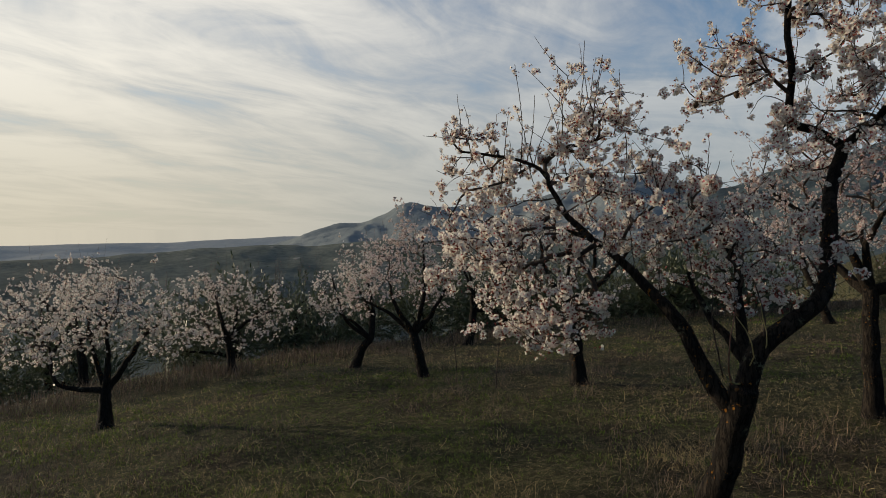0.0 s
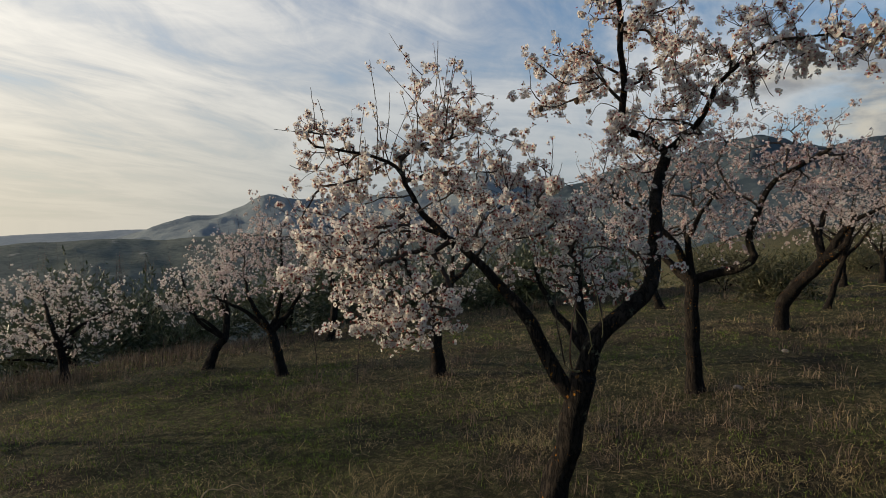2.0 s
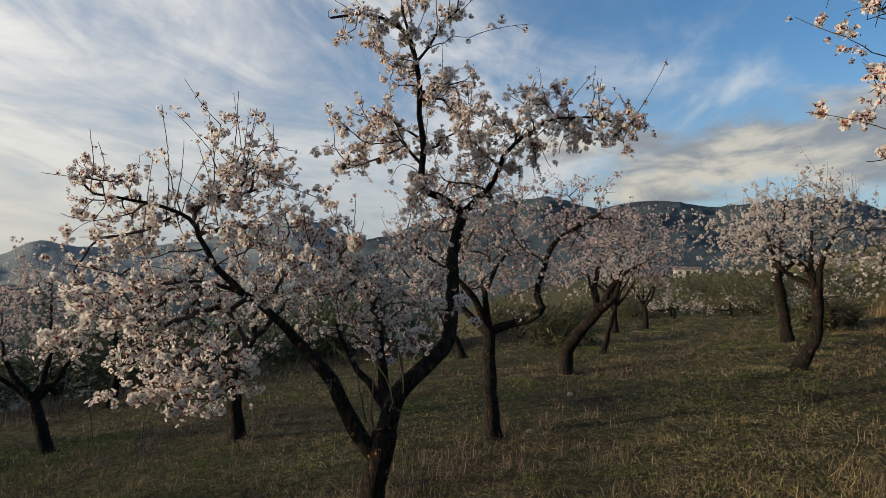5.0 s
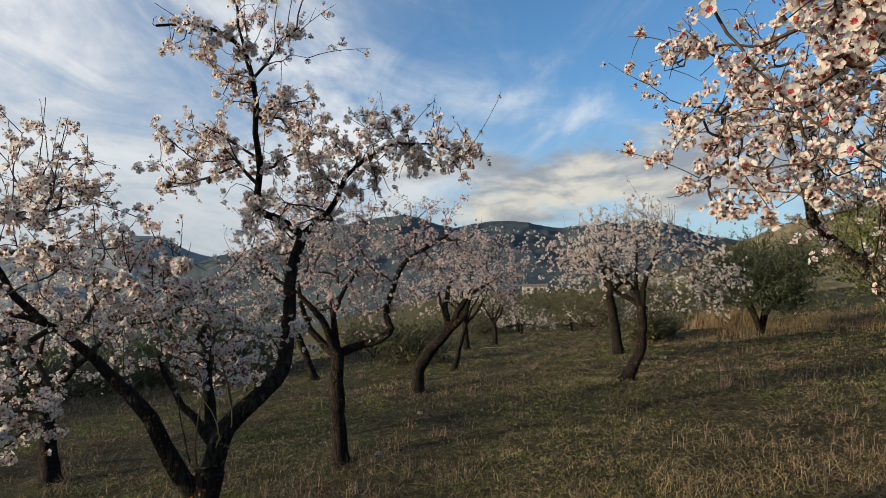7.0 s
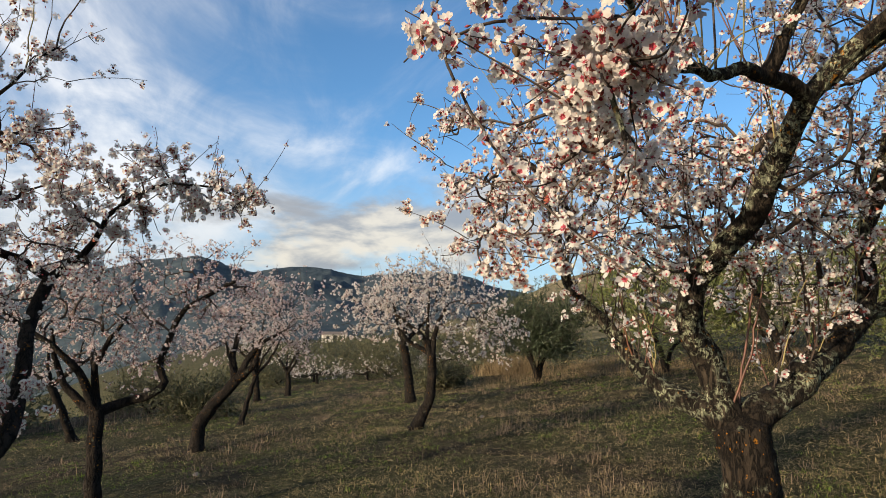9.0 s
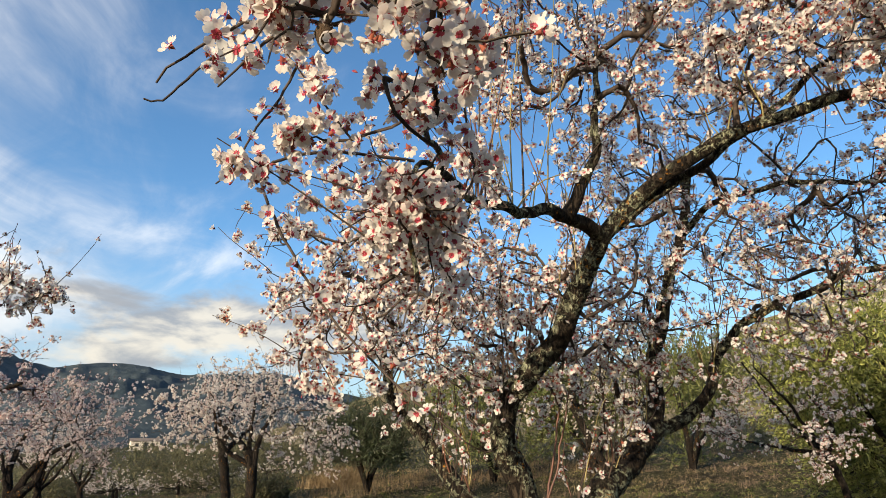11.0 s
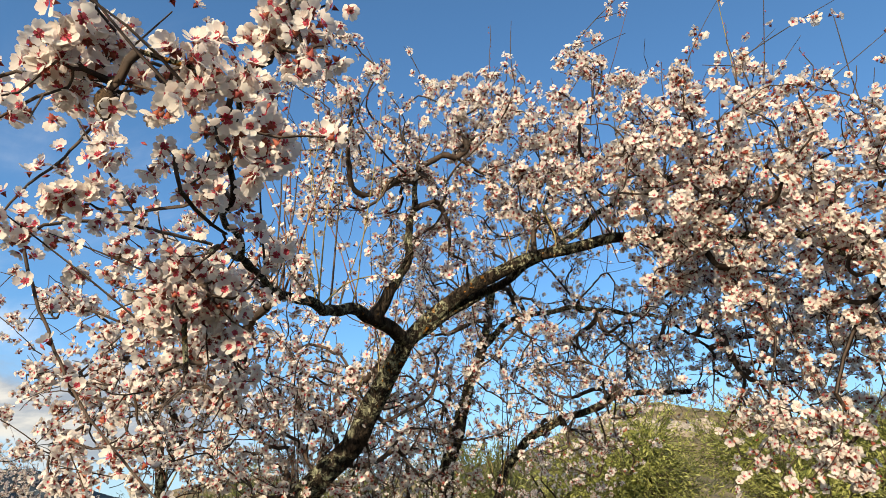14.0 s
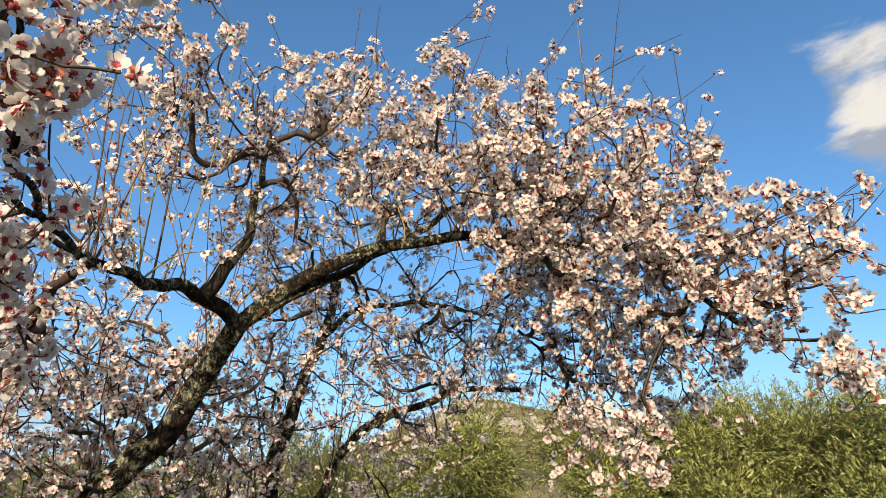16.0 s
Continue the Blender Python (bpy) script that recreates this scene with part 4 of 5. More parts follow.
almond_tree(
    "spreading almond tree in bloom with lichen-covered grey bark", p_base,
    [("trunk", 0.118, 0.108, [p_base, (3.17, 0.14, 0.50), (3.18, 0.14, 0.90), (3.19, 0.14, 1.18), (3.20, 0.17, 1.34)]),
     ("limb", 0.062, 0.007, [(3.20, 0.16, 1.28), (3.21, 0.28, 1.39), (3.27, 0.50, 1.50), (3.34, 0.68, 1.66), (3.37, 0.78, 1.80), (3.36, 0.93, 1.97), (3.33, 0.97, 2.11), (3.27, 1.00, 2.35), (3.18, 1.02, 2.60)]),
     ("limb", 0.068, 0.041, [(3.20, 0.18, 1.26), (3.22, 0.23, 1.42), (3.22, 0.28, 1.62), (3.16, 0.35, 1.79), (3.11, 0.29, 1.96), (3.05, 0.09, 2.18), (2.96, -0.05, 2.41), (2.82, -0.16, 2.59)]),
     ("limb", 0.080, 0.055, [(3.21, 0.16, 1.26), (3.28, 0.12, 1.38), (3.44, -0.03, 1.50), (3.74, -0.24, 1.72), (3.90, -0.36, 1.86)]),
     ("limb", 0.052, 0.020, [(3.86, -0.32, 1.80), (3.95, -0.37, 1.96), (3.96, -0.38, 2.10), (3.95, -0.39, 2.26), (3.90, -0.47, 2.52), (3.84, -0.53, 2.74), (3.76, -0.61, 2.98), (3.66, -0.64, 3.23)]),
     ("branch", 0.020, 0.006, [(3.80, -0.58, 2.87), (3.63, -0.77, 3.00), (3.45, -1.12, 2.99), (3.27, -1.45, 2.87), (3.15, -1.63, 2.68)]),
     ("limb", 0.036, 0.014, [(3.88, -0.34, 1.82), (3.93, -0.52, 1.90), (3.96, -0.66, 2.05), (4.02, -0.74, 2.27), (3.95, -0.98, 2.46), (3.87, -1.23, 2.55), (3.80, -1.42, 2.61), (3.69, -1.73, 2.60)]),
     ("branch", 0.034, 0.012, [(2.82, -0.16, 2.59), (2.58, -0.03, 2.61), (2.27, 0.12, 2.53), (1.98, 0.22, 2.47)]),
     ("branch", 0.036, 0.008, [(2.83, -0.15, 2.58), (2.80, -0.32, 2.74), (2.68, -0.67, 2.92), (2.55, -0.98, 2.94), (2.39, -1.29, 2.89), (2.22, -1.51, 2.82), (2.08, -1.63, 2.67), (1.98, -1.73, 2.51), (1.89, -1.8, 2.37)]),
     ("branch", 0.026, 0.009, [(2.84, -0.17, 2.60), (2.82, -0.45, 2.79), (2.77, -0.73, 2.95), (2.70, -1.03, 3.17), (2.56, -1.26, 3.25)]),
     ("branch", 0.028, 0.008, [(2.59, -0.04, 2.61), (2.61, -0.12, 2.78), (2.61, -0.16, 2.90), (2.60, -0.18, 3.14), (2.58, -0.20, 3.35)]),
     ("branch", 0.011, 0.0028, [(1.98, 0.22, 2.47), (1.60, 0.20, 2.40), (1.25, 0.13, 2.31), (1.00, 0.05, 2.25), (0.84, 0.00, 2.26), (0.76, 0.08, 2.24)]),
     ("branch", 0.008, 0.004, [(1.75, 0.21, 2.43), (1.50, 0.20, 2.36), (1.30, 0.18, 2.24), (1.20, 0.15, 2.12), (1.16, 0.12, 2.00)])],
    P_NEAR + P_NEAR[:14] + P_NEAR[6:9] + P_NEAR[-13:] + P_NEAR[-4:] + P_LEFT + P_RIGHT, 33, count=3400, level=2, per_node=3.3, size=0.038, sprays=(320, 0.26), core=((3.15, 0.0, 2.35, 0.45, 0.50), (3.70, -1.15, 2.45, 0.45, 0.32)), bark=BARK_LICHEN, spacing=0.065, shoots=(30, 0.45), singles=300, husks=2, husk_places=((0.77, 0.10, 2.07), (1.96, -1.60, 2.37), (1.40, 0.55, 2.40)), sucker_length=0.85, suckers=170, sprigs=((0.004, [(1.50, 0.24, 2.38), (1.37, 0.40, 2.36), (1.295, 0.501, 2.288), (1.324, 0.435, 2.117), (1.321, 0.336, 1.979), (1.309, 0.222, 1.873), (1.305, 0.152, 1.813), (1.304, 0.083, 1.764)], 0.15, 1.0, 26), *P_HANGING, (0.003, [(0.83, 0.12, 2.24), (0.82, 0.18, 2.25), (0.81, 0.24, 2.25), (0.80, 0.31, 2.21), (0.80, 0.35, 2.18)], 0.2, 0.95, 16), (0.0026, [(0.82, 0.18, 2.25), (0.82, 0.23, 2.21), (0.83, 0.28, 2.18)], 0.2, 1.0, 9), (0.004, [(1.272, 0.26, 2.662), (1.189, 0.319, 2.611), (1.122, 0.411, 2.523), (1.082, 0.489, 2.429), (1.061, 0.549, 2.349), (1.055, 0.571, 2.33), (1.039, 0.587, 2.329)], 0.0, 0.72, 22), (0.0035, [(1.187, 0.333, 2.555), (1.206, 0.422, 2.404), (1.195, 0.46, 2.339), (1.205, 0.515, 2.252), (1.197, 0.538, 2.232)], 0.2, 1.0, 16)), twig_sides=3, cluster=0.024,
    red_shoots=[(0.006, [(3.18, 0.20, 1.40), (3.20, 0.10, 1.70), (3.22, 0.02, 2.10)], SHOOT),
                (0.006, [(3.22, 0.18, 1.40), (3.30, 0.10, 1.90), (3.33, 0.03, 2.50), (3.30, 0.0, 3.0)], SHOOT),
                (0.007, [(3.60, -0.14, 1.62), (3.55, -0.10, 2.10), (3.48, -0.12, 2.70)], SHOOT),
                (0.007, [(3.86, -0.35, 1.95), (3.75, -0.30, 2.30), (3.60, -0.15, 2.90), (3.55, -0.1, 3.3)], SHOOT),
                (0.006, [(3.36, 0.95, 2.00), (3.30, 0.90, 2.40), (3.22, 0.82, 2.85)], SHOOT_OLIVE)])

# ---------------------------------------------------------------- the other almond trees


def orchard_tree(label, x, y, lean, fork, radius, crown, seed, count=150, drawn=(), **more):
    """A lesser tree: trunk from the ground by the lean point to the fork, and limbs from there into the crown balls. drawn: limbs of a given course."""
    rng = np.random.default_rng(seed)
    base = on_ground(x, y)
    more.setdefault("cluster", 0.045)
    limbs = [("trunk", radius, radius * 0.8, [base, lean, fork])]
    c = np.asarray(crown, dtype=float)
    for r, pts in drawn:
        limbs.append(("limb", r, r * 0.3, pts))
    for k in range(4 if len(c) < 4 else 5 if not drawn else 2):
        end = c[k % len(c), :3] + rng.normal(0, 0.25, 3) * c[k % len(c), 3]
        mid = np.asarray(fork) * 0.55 + end * 0.45 + rng.normal(0, 0.10, 3) + np.array([0, 0, -0.05])
        start = np.asarray(fork) * 0.97 + np.asarray(lean) * 0.03
        limbs.append(("limb", radius * rng.uniform(0.5, 0.7), radius * 0.16, [tuple(start), tuple(mid), tuple(end)]))
    return almond_tree(label, base, limbs, crown, seed, count=count, **more)


orchard_tree("almond tree in bloom with an elbowed limb", 4.15, 6.02, (4.10, 6.02, 0.5), (4.11, 6.05, 1.0), 0.085,
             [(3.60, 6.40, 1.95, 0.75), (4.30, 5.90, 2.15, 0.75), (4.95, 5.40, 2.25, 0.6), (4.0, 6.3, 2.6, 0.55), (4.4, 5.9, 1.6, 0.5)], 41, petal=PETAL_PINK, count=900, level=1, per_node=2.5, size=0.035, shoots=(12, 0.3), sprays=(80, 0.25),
             drawn=[(0.055, [(4.11, 6.04, 0.98), (4.30, 5.99, 1.05), (4.50, 5.76, 1.15), (4.60, 5.70, 1.26), (4.56, 5.73, 1.40), (4.60, 5.59, 1.87), (4.68, 5.38, 2.08), (4.87, 5.04, 2.30)]),
                    (0.055, [(4.11, 6.05, 0.96), (3.98, 6.25, 1.15), (3.88, 6.38, 1.40), (3.82, 6.45, 1.80)])])
orchard_tree("almond tree half hidden behind a larger one", 1.82, 8.38, (1.76, 8.4, 0.1), (1.70, 8.45, 0.6), 0.10,
             [(1.9, 8.4, 1.2, 0.9), (2.6, 8.5, 1.5, 0.7), (1.2, 8.5, 1.4, 0.7)], 42, count=170)
orchard_tree("round almond tree in bloom with a slanting trunk", -0.32, 10.21, (-0.42, 10.2, -0.37), (-0.50, 10.22, -0.08), 0.085,
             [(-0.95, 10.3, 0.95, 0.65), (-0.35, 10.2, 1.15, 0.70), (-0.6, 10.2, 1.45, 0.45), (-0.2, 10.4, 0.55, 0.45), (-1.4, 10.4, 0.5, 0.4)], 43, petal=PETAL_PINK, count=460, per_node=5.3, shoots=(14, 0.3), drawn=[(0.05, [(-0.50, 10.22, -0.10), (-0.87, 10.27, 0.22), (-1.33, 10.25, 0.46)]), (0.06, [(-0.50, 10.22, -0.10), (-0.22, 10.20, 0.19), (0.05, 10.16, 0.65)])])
orchard_tree("low almond tree with a bent trunk", -1.66, 11.75, (-1.50, 11.7, -0.6), (-1.35, 11.7, -0.45), 0.085,
             [(-1.9, 11.7, 0.6, 0.65), (-1.3, 11.8, 0.9, 0.6), (-2.1, 11.6, 0.2, 0.4)], 44, count=280, per_node=5.3, shoots=(6, 0.3))
orchard_tree("almond tree deep in the orchard", 0.57, 14.6, (0.65, 14.6, -0.7), (0.7, 14.6, -0.3), 0.10, [(0.6, 14.7, 0.9, 1.0), (1.3, 14.7, 0.6, 0.7)], 45, count=120)
orchard_tree("broad almond tree in bloom near the terrace edge", -4.08, 12.07, (-4.10, 12.1, -0.85), (-4.15, 12.1, -0.5), 0.085,
             [(-4.75, 12.2, 0.05, 0.80), (-3.9, 12.2, 0.0, 0.80), (-3.3, 12.2, 0.05, 0.55), (-4.3, 12.2, 0.45, 0.55), (-4.2, 12.1, -0.4, 0.45)], 46, count=480, per_node=5.8, shoots=(6, 0.3))
orchard_tree("low forked almond tree in bloom", -4.22, 7.77, (-4.22, 7.80, -0.65), (-4.24, 7.85, -0.40), 0.080,
             [(-4.75, 7.7, 0.45, 0.60), (-4.1, 7.8, 0.60, 0.60), (-5.2, 7.6, 0.30, 0.45), (-3.6, 8.0, 0.40, 0.50), (-4.4, 7.8, 0.95, 0.40), (-5.5, 7.5, 0.50, 0.40), (-4.6, 7.7, 0.22, 0.35)], 47, count=480, per_node=5.8, shoots=(16, 0.28), drawn=[(0.05, [(-4.24, 7.85, -0.42), (-4.39, 7.92, -0.05), (-4.41, 7.84, 0.25)]), (0.055, [(-4.24, 7.85, -0.42), (-4.07, 8.07, -0.09), (-3.90, 8.10, 0.20), (-3.66, 8.14, 0.41)])])
orchard_tree("almond tree on the lower terrace", -6.78, 11.8, (-6.8, 11.8, -0.9), (-6.85, 11.8, -0.5), 0.09, [(-6.9, 11.9, 0.3, 0.9), (-6.2, 12.0, 0.3, 0.7), (-7.6, 11.8, 0.2, 0.7)], 48, count=280, per_node=5.8)
orchard_tree("almond tree in bloom with a strongly bent trunk", 7.94, 9.21, (8.00, 9.16, 0.31), (8.30, 8.70, 0.98), 0.12,
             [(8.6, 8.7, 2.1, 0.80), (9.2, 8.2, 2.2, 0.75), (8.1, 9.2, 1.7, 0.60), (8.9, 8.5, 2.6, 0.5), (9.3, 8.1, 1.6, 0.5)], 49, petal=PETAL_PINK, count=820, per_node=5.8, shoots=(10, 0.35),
             drawn=[(0.09, [(8.27, 8.74, 0.96), (8.45, 8.55, 1.15), (8.55, 8.46, 1.40), (8.62, 8.44, 1.75)]), (0.05, [(8.30, 8.70, 0.98), (8.24, 8.78, 1.25), (8.22, 8.92, 1.65)])])
orchard_tree("well-lit almond tree with a curved slender trunk", 9.71, 5.86, (9.80, 5.60, 0.75), (9.70, 5.52, 1.45), 0.095,
             [(9.35, 6.25, 2.25, 0.75), (9.75, 5.65, 2.45, 0.80), (10.4, 5.05, 2.1, 0.80), (9.1, 6.6, 2.1, 0.55), (10.9, 4.75, 1.7, 0.55), (9.9, 5.6, 2.95, 0.45)], 50, count=950, shoots=(22, 0.4), per_node=6.4, sprays=(80, 0.35),
             drawn=[(0.07, [(9.70, 5.52, 1.42), (9.58, 5.66, 1.76), (9.35, 5.99, 2.10)]), (0.06, [(9.70, 5.52, 1.42), (9.72, 5.44, 1.90), (9.96, 5.34, 2.32)])])
orchard_tree("almond tree standing close behind another", 13.5, 8.35, (13.4, 8.4, 1.0), (13.2, 8.4, 1.6), 0.12, [(13.0, 8.6, 2.6, 0.9), (13.8, 8.1, 2.7, 0.9), (13.2, 8.4, 3.1, 0.7)], 51, count=320, per_node=5.8, shoots=(10, 0.4))
orchard_tree("small almond tree with few blossoms", 15.88, 14.59, (15.9, 14.6, 0.3), (15.85, 14.6, 0.6), 0.09, [(15.6, 14.8, 1.5, 0.9), (16.3, 14.3, 1.6, 0.8)], 52, count=110, per_node=1.6)
orchard_tree("thin-stemmed almond tree beyond the first rows", 10.55, 10.96, (10.7, 10.9, 0.4), (10.8, 10.8, 0.9), 0.06, [(10.8, 10.8, 2.0, 0.8), (11.3, 10.6, 1.7, 0.6)], 53, count=90)
orchard_tree("almond tree at the far end of the row", 14.59, 14.62, (14.5, 14.6, 0.4), (14.4, 14.6, 0.9), 0.10, [(14.4, 14.7, 1.9, 0.9), (13.8, 14.9, 1.7, 0.7)], 54, count=100)
orchard_tree("leaning almond tree behind the second row", 8.72, 14.17, (8.45, 14.2, 0.1), (8.2, 14.3, 0.7), 0.10, [(8.2, 14.3, 1.7, 1.0), (7.3, 14.7, 1.6, 0.8), (9.2, 13.9, 1.5, 0.7)], 55, count=150)
orchard_tree("loosely branched leaning almond tree at the back", 17.0, 0.1, (16.85, 0.55, 1.9), (16.6, 0.9, 2.7), 0.10,
             [(16.6, 0.5, 3.7, 1.2), (17.0, 1.6, 3.4, 1.1), (16.5, -0.5, 3.2, 1.0), (16.8, 0.4, 2.5, 0.9)], 56, count=260, per_node=3.5, size=0.042)
orchard_tree("slender almond tree with drooping sprays of blossom", 7.0, -2.2, (6.9, -2.1, 1.2), (6.7, -1.9, 1.7), 0.035,
             [(6.3, -1.3, 2.3, 0.42), (6.5, -1.8, 2.1, 0.45), (6.0, -1.6, 1.75, 0.30), (6.4, -1.0, 1.9, 0.3)], 57, count=190, per_node=4, level=1)
# young low almond trees whose tops show over the far edge
for k, (x, y) in enumerate([(19.5, 16.5), (21.0, 15.2), (22.6, 14.6), (23.6, 13.2), (20.6, 17.6)]):
    gx, gy, gz = on_ground(x, y)
    orchard_tree("young low almond tree in bloom on the next terrace", x, y, (x, y, gz + 0.2), (x, y, gz + 0.4), 0.05,
                 [(x, y, gz + 0.55, 0.5), (x + 0.7, y - 0.5, gz + 0.45, 0.4), (x - 0.7, y + 0.5, gz + 0.45, 0.4)], 110 + k, count=80, per_node=3)
# leafless trees beyond the terrace edge
for k, (x, y, top) in enumerate([(-9.2, 14.6, 1.0), (-5.6, 17.2, 0.75), (-4.2, 18.0, 0.6)]):
    gx, gy, gz = on_ground(x, y)
    orchard_tree("leafless grey tree beyond the terrace edge", x, y, (x, y, gz + 0.7), (x, y, gz + 1.2), 0.09,
                 [(x, y, top - 0.9, 0.9), (x + 0.9, y, top - 0.8, 0.8), (x - 0.9, y, top - 0.8, 0.8)], 120 + k, count=130, per_node=0.05, shoots=(26, 0.6))

# ---------------------------------------------------------------- olives and scrub
LEAF = (np.array([(0, 0, 0), (0.13, 0.02, 0.5), (0, 0, 1.0), (-0.13, 0.02, 0.5)]), np.array([[0, 1, 2], [0, 2, 3]]), np.zeros(2, dtype=np.int32))


FINE_LEAF = (np.array([(-0.12, 0, 0), (0.12, 0, 0), (0, 0.04, 1.0)]), np.array([[0, 1, 2]]), np.zeros(1, dtype=np.int32))


def leafy(name, label, category, x, y, height, width, seed, mat, leaf=0.055, sprays=500, per=26, group="", trunk=0.07, spread=0.85, low=0.30):
    """An olive or a shrub: stems, twigs and upright sprays of narrow leaves with gaps between them."""
    rng = np.random.default_rng(seed)
    bx, by, bz = on_ground(x, y)
    root = new(name)
    root.location = (bx, by, bz)
    tagged(root, label, category, group)
    n_balls = 24 if leaf < 0.09 else 9
    balls = []
    for k in range(n_balls):
        a = rng.uniform(0, 6.28)
        q = math.sqrt(rng.uniform(0, 1)) * width * 0.5
        h = height * rng.uniform(low, 0.86)
        balls.append((q * math.cos(a), q * math.sin(a), h, width * (rng.uniform(0.15, 0.23) if leaf < 0.09 else rng.uniform(0.20, 0.27))))
    balls = np.array(balls)
    limbs = []
    b = Buf()
    for k in range(5):
        e = balls[k, :3]
        line = spline([(0, 0, 0), (e[0] * 0.25, e[1] * 0.25, height * 0.22), tuple(e)], 0.1)
        rad = np.linspace(trunk, trunk * 0.2, len(line))
        limbs.append((line, rad))
        tube(b, line, rad, 7, 0, 0.08, rng)
    part("trunk", b.mesh("trunk", (BARK,)), root)
    tops = []
    for _ in range(sprays):
        k = rng.integers(n_balls)
        d = unit(rng.normal(size=3))
        c = balls[k, :3] + d * balls[k, 3] * rng.uniform(0.35, 1.0) ** 0.4
        if c[2] < height * 0.06:
            c[2] = height * rng.uniform(0.06, 0.3)
        tops.append((c, unit(d * 0.8 + np.array([0, 0, spread]) + rng.normal(0, 0.3, 3))))
    pos, axis = [], []
    wood = Buf()
    for c, d in tops:
        n = rng.uniform(0.5, 1.3) * leaf * 5.5
        tube(wood, [c - d * n * 0.3, c + d * n], [0.004, 0.0015], 3)
        s = rng.uniform(-0.2, 1, per)[:, None]
        pos.append(c + d * n * s + rng.normal(0, leaf * 0.18, (per, 3)))
        axis.append(d + rng.normal(0, 0.7 if leaf < 0.09 else 0.42, (per, 3)))
    part("twigs", wood.mesh("twigs", (TWIG,)), root, "", "stuff")
    pos, axis = np.vstack(pos), np.vstack(axis)
    lv = Buf()
    blade = FINE_LEAF if leaf < 0.05 else LEAF
    scatter(lv, blade, pos, axis, leaf * rng.uniform(0.6, 1.25, len(pos)), rng)
    # the dense inside of the crown
    k = rng.integers(0, n_balls, sprays * (9 if leaf < 0.05 else 5 if leaf < 0.09 else 2))
    d = unit(rng.normal(size=(len(k), 3)))
    inner = balls[k, :3] + d * (balls[k, 3] * rng.uniform(0.1, 0.7, len(k)))[:, None]
    inner[:, 2] = np.maximum(inner[:, 2], leaf)
    scatter(lv, blade, inner, d + rng.normal(0, 0.5, d.shape), leaf * (rng.uniform(1.0, 1.5, len(k)) if leaf < 0.05 else rng.uniform(1.3, 2.2, len(k))), rng)
    part("crown", lv.mesh("crown", (mat,)), root, "", "stuff")
    return root


OL = "olive trees round the orchard"
leafy("olive_tree", "bushy grey-green olive tree catching the low sun", "tree", 10.34, -3.86, 2.75, 2.7, 61, OLIVE_LEAF, 0.064, 2500, 26, OL, 0.07, 0.35, 0.16)
leafy("olive_tree", "tall sunlit olive tree with feathery sprays", "tree", 8.79, -5.93, 3.0, 2.5, 62, OLIVE_LEAF, 0.064, 2500, 26, OL, 0.07, 0.35, 0.16)
leafy("olive_tree", "dense olive tree beside the almond rows", "tree", 6.95, -7.19, 2.5, 2.7, 63, OLIVE_LEAF, 0.064, 2500, 26, OL, 0.07, 0.35, 0.16)
leafy("olive_tree", "low olive tree with many suckers", "tree", 5.2, -8.0, 2.4, 2.6, 64, OLIVE_LEAF, 0.064, 2000, 26, OL, 0.07, 0.35, 0.16)
leafy("olive_tree", "tall thin olive tree rising behind the others", "tree", 10.2, -9.8, 3.6, 1.6, 65, OLIVE_LEAF, 0.06, 400, 26, OL)
leafy("olive_tree", "young olive tree with upright shoots", "tree", 18.0, 3.2, 3.2, 3.2, 66, OLIVE_MID, 0.11, 560, 24, OL)
leafy("olive_tree", "bushy olive tree standing in tall dry grass", "tree", 18.3, 0.6, 3.4, 3.4, 67, OLIVE_MID, 0.11, 560, 24, OL)
leafy("olive_tree", "olive tree at the upper edge of the meadow", "tree", 17.5, -1.8, 3.2, 3.2, 69, OLIVE_MID, 0.11, 560, 24, OL)
leafy("olive_tree", "round dark green olive tree on the meadow", "tree", 17.2, 6.5, 2.6, 2.5, 68, OLIVE_DARK, 0.07, 1300, 24, OL)
for k, (x, y, h, w) in enumerate([(-2.9, 17.0, 2.6, 3.4), (-5.4, 16.5, 2.6, 3.2), (-0.4, 18.2, 2.6, 3.2), (-8.5, 15.0, 2.4, 3.2), (2.2, 19.0, 2.4, 3.0), (-11.0, 13.0, 2.2, 3.0), (4.6, 20.5, 2.2, 3.0), (-7.2, 18.5, 3.0, 3.6), (-3.8, 20.5, 3.0, 3.8), (0.4, 22.0, 3.0, 3.8), (4.0, 24.0, 3.0, 3.8), (7.6, 24.5, 2.8, 3.6), (-12.5, 16.5, 2.8, 3.6), (7.4, 18.6, 2.0, 2.8), (9.4, 19.6, 2.0, 2.8), (5.7, 19.4, 2.1, 2.8)]):
    leafy("olive_tree", "dark olive tree below the terrace edge", "tree", x, y, h * 0.68, w, 70 + k, OLIVE_DARK, 0.14, 330, 16, OL, 0.07, 0.5, 0.10)
SC = "scrub at the orchard's edge"
for k, (x, y, h, w) in enumerate([(11.3, 13.2, 1.2, 1.6), (13.0, 17.5, 1.4, 2.0), (16.5, 9.3, 0.7, 1.2), (22, 15, 1.2, 2.5), (26, 19, 1.4, 3.0), (20, 19, 1.3, 2.5), (30, 16, 1.6, 3.2), (25, 11, 1.2, 2.4), (33, 22, 1.8, 3.6)]):
    leafy("shrub", "low dry green shrub", "shrub", x, y, h * 0.85, w, 90 + k, SCRUB_LEAF, 0.085, 260, 16, SC, 0.03, 0.5, 0.15)

# ---------------------------------------------------------------- grass


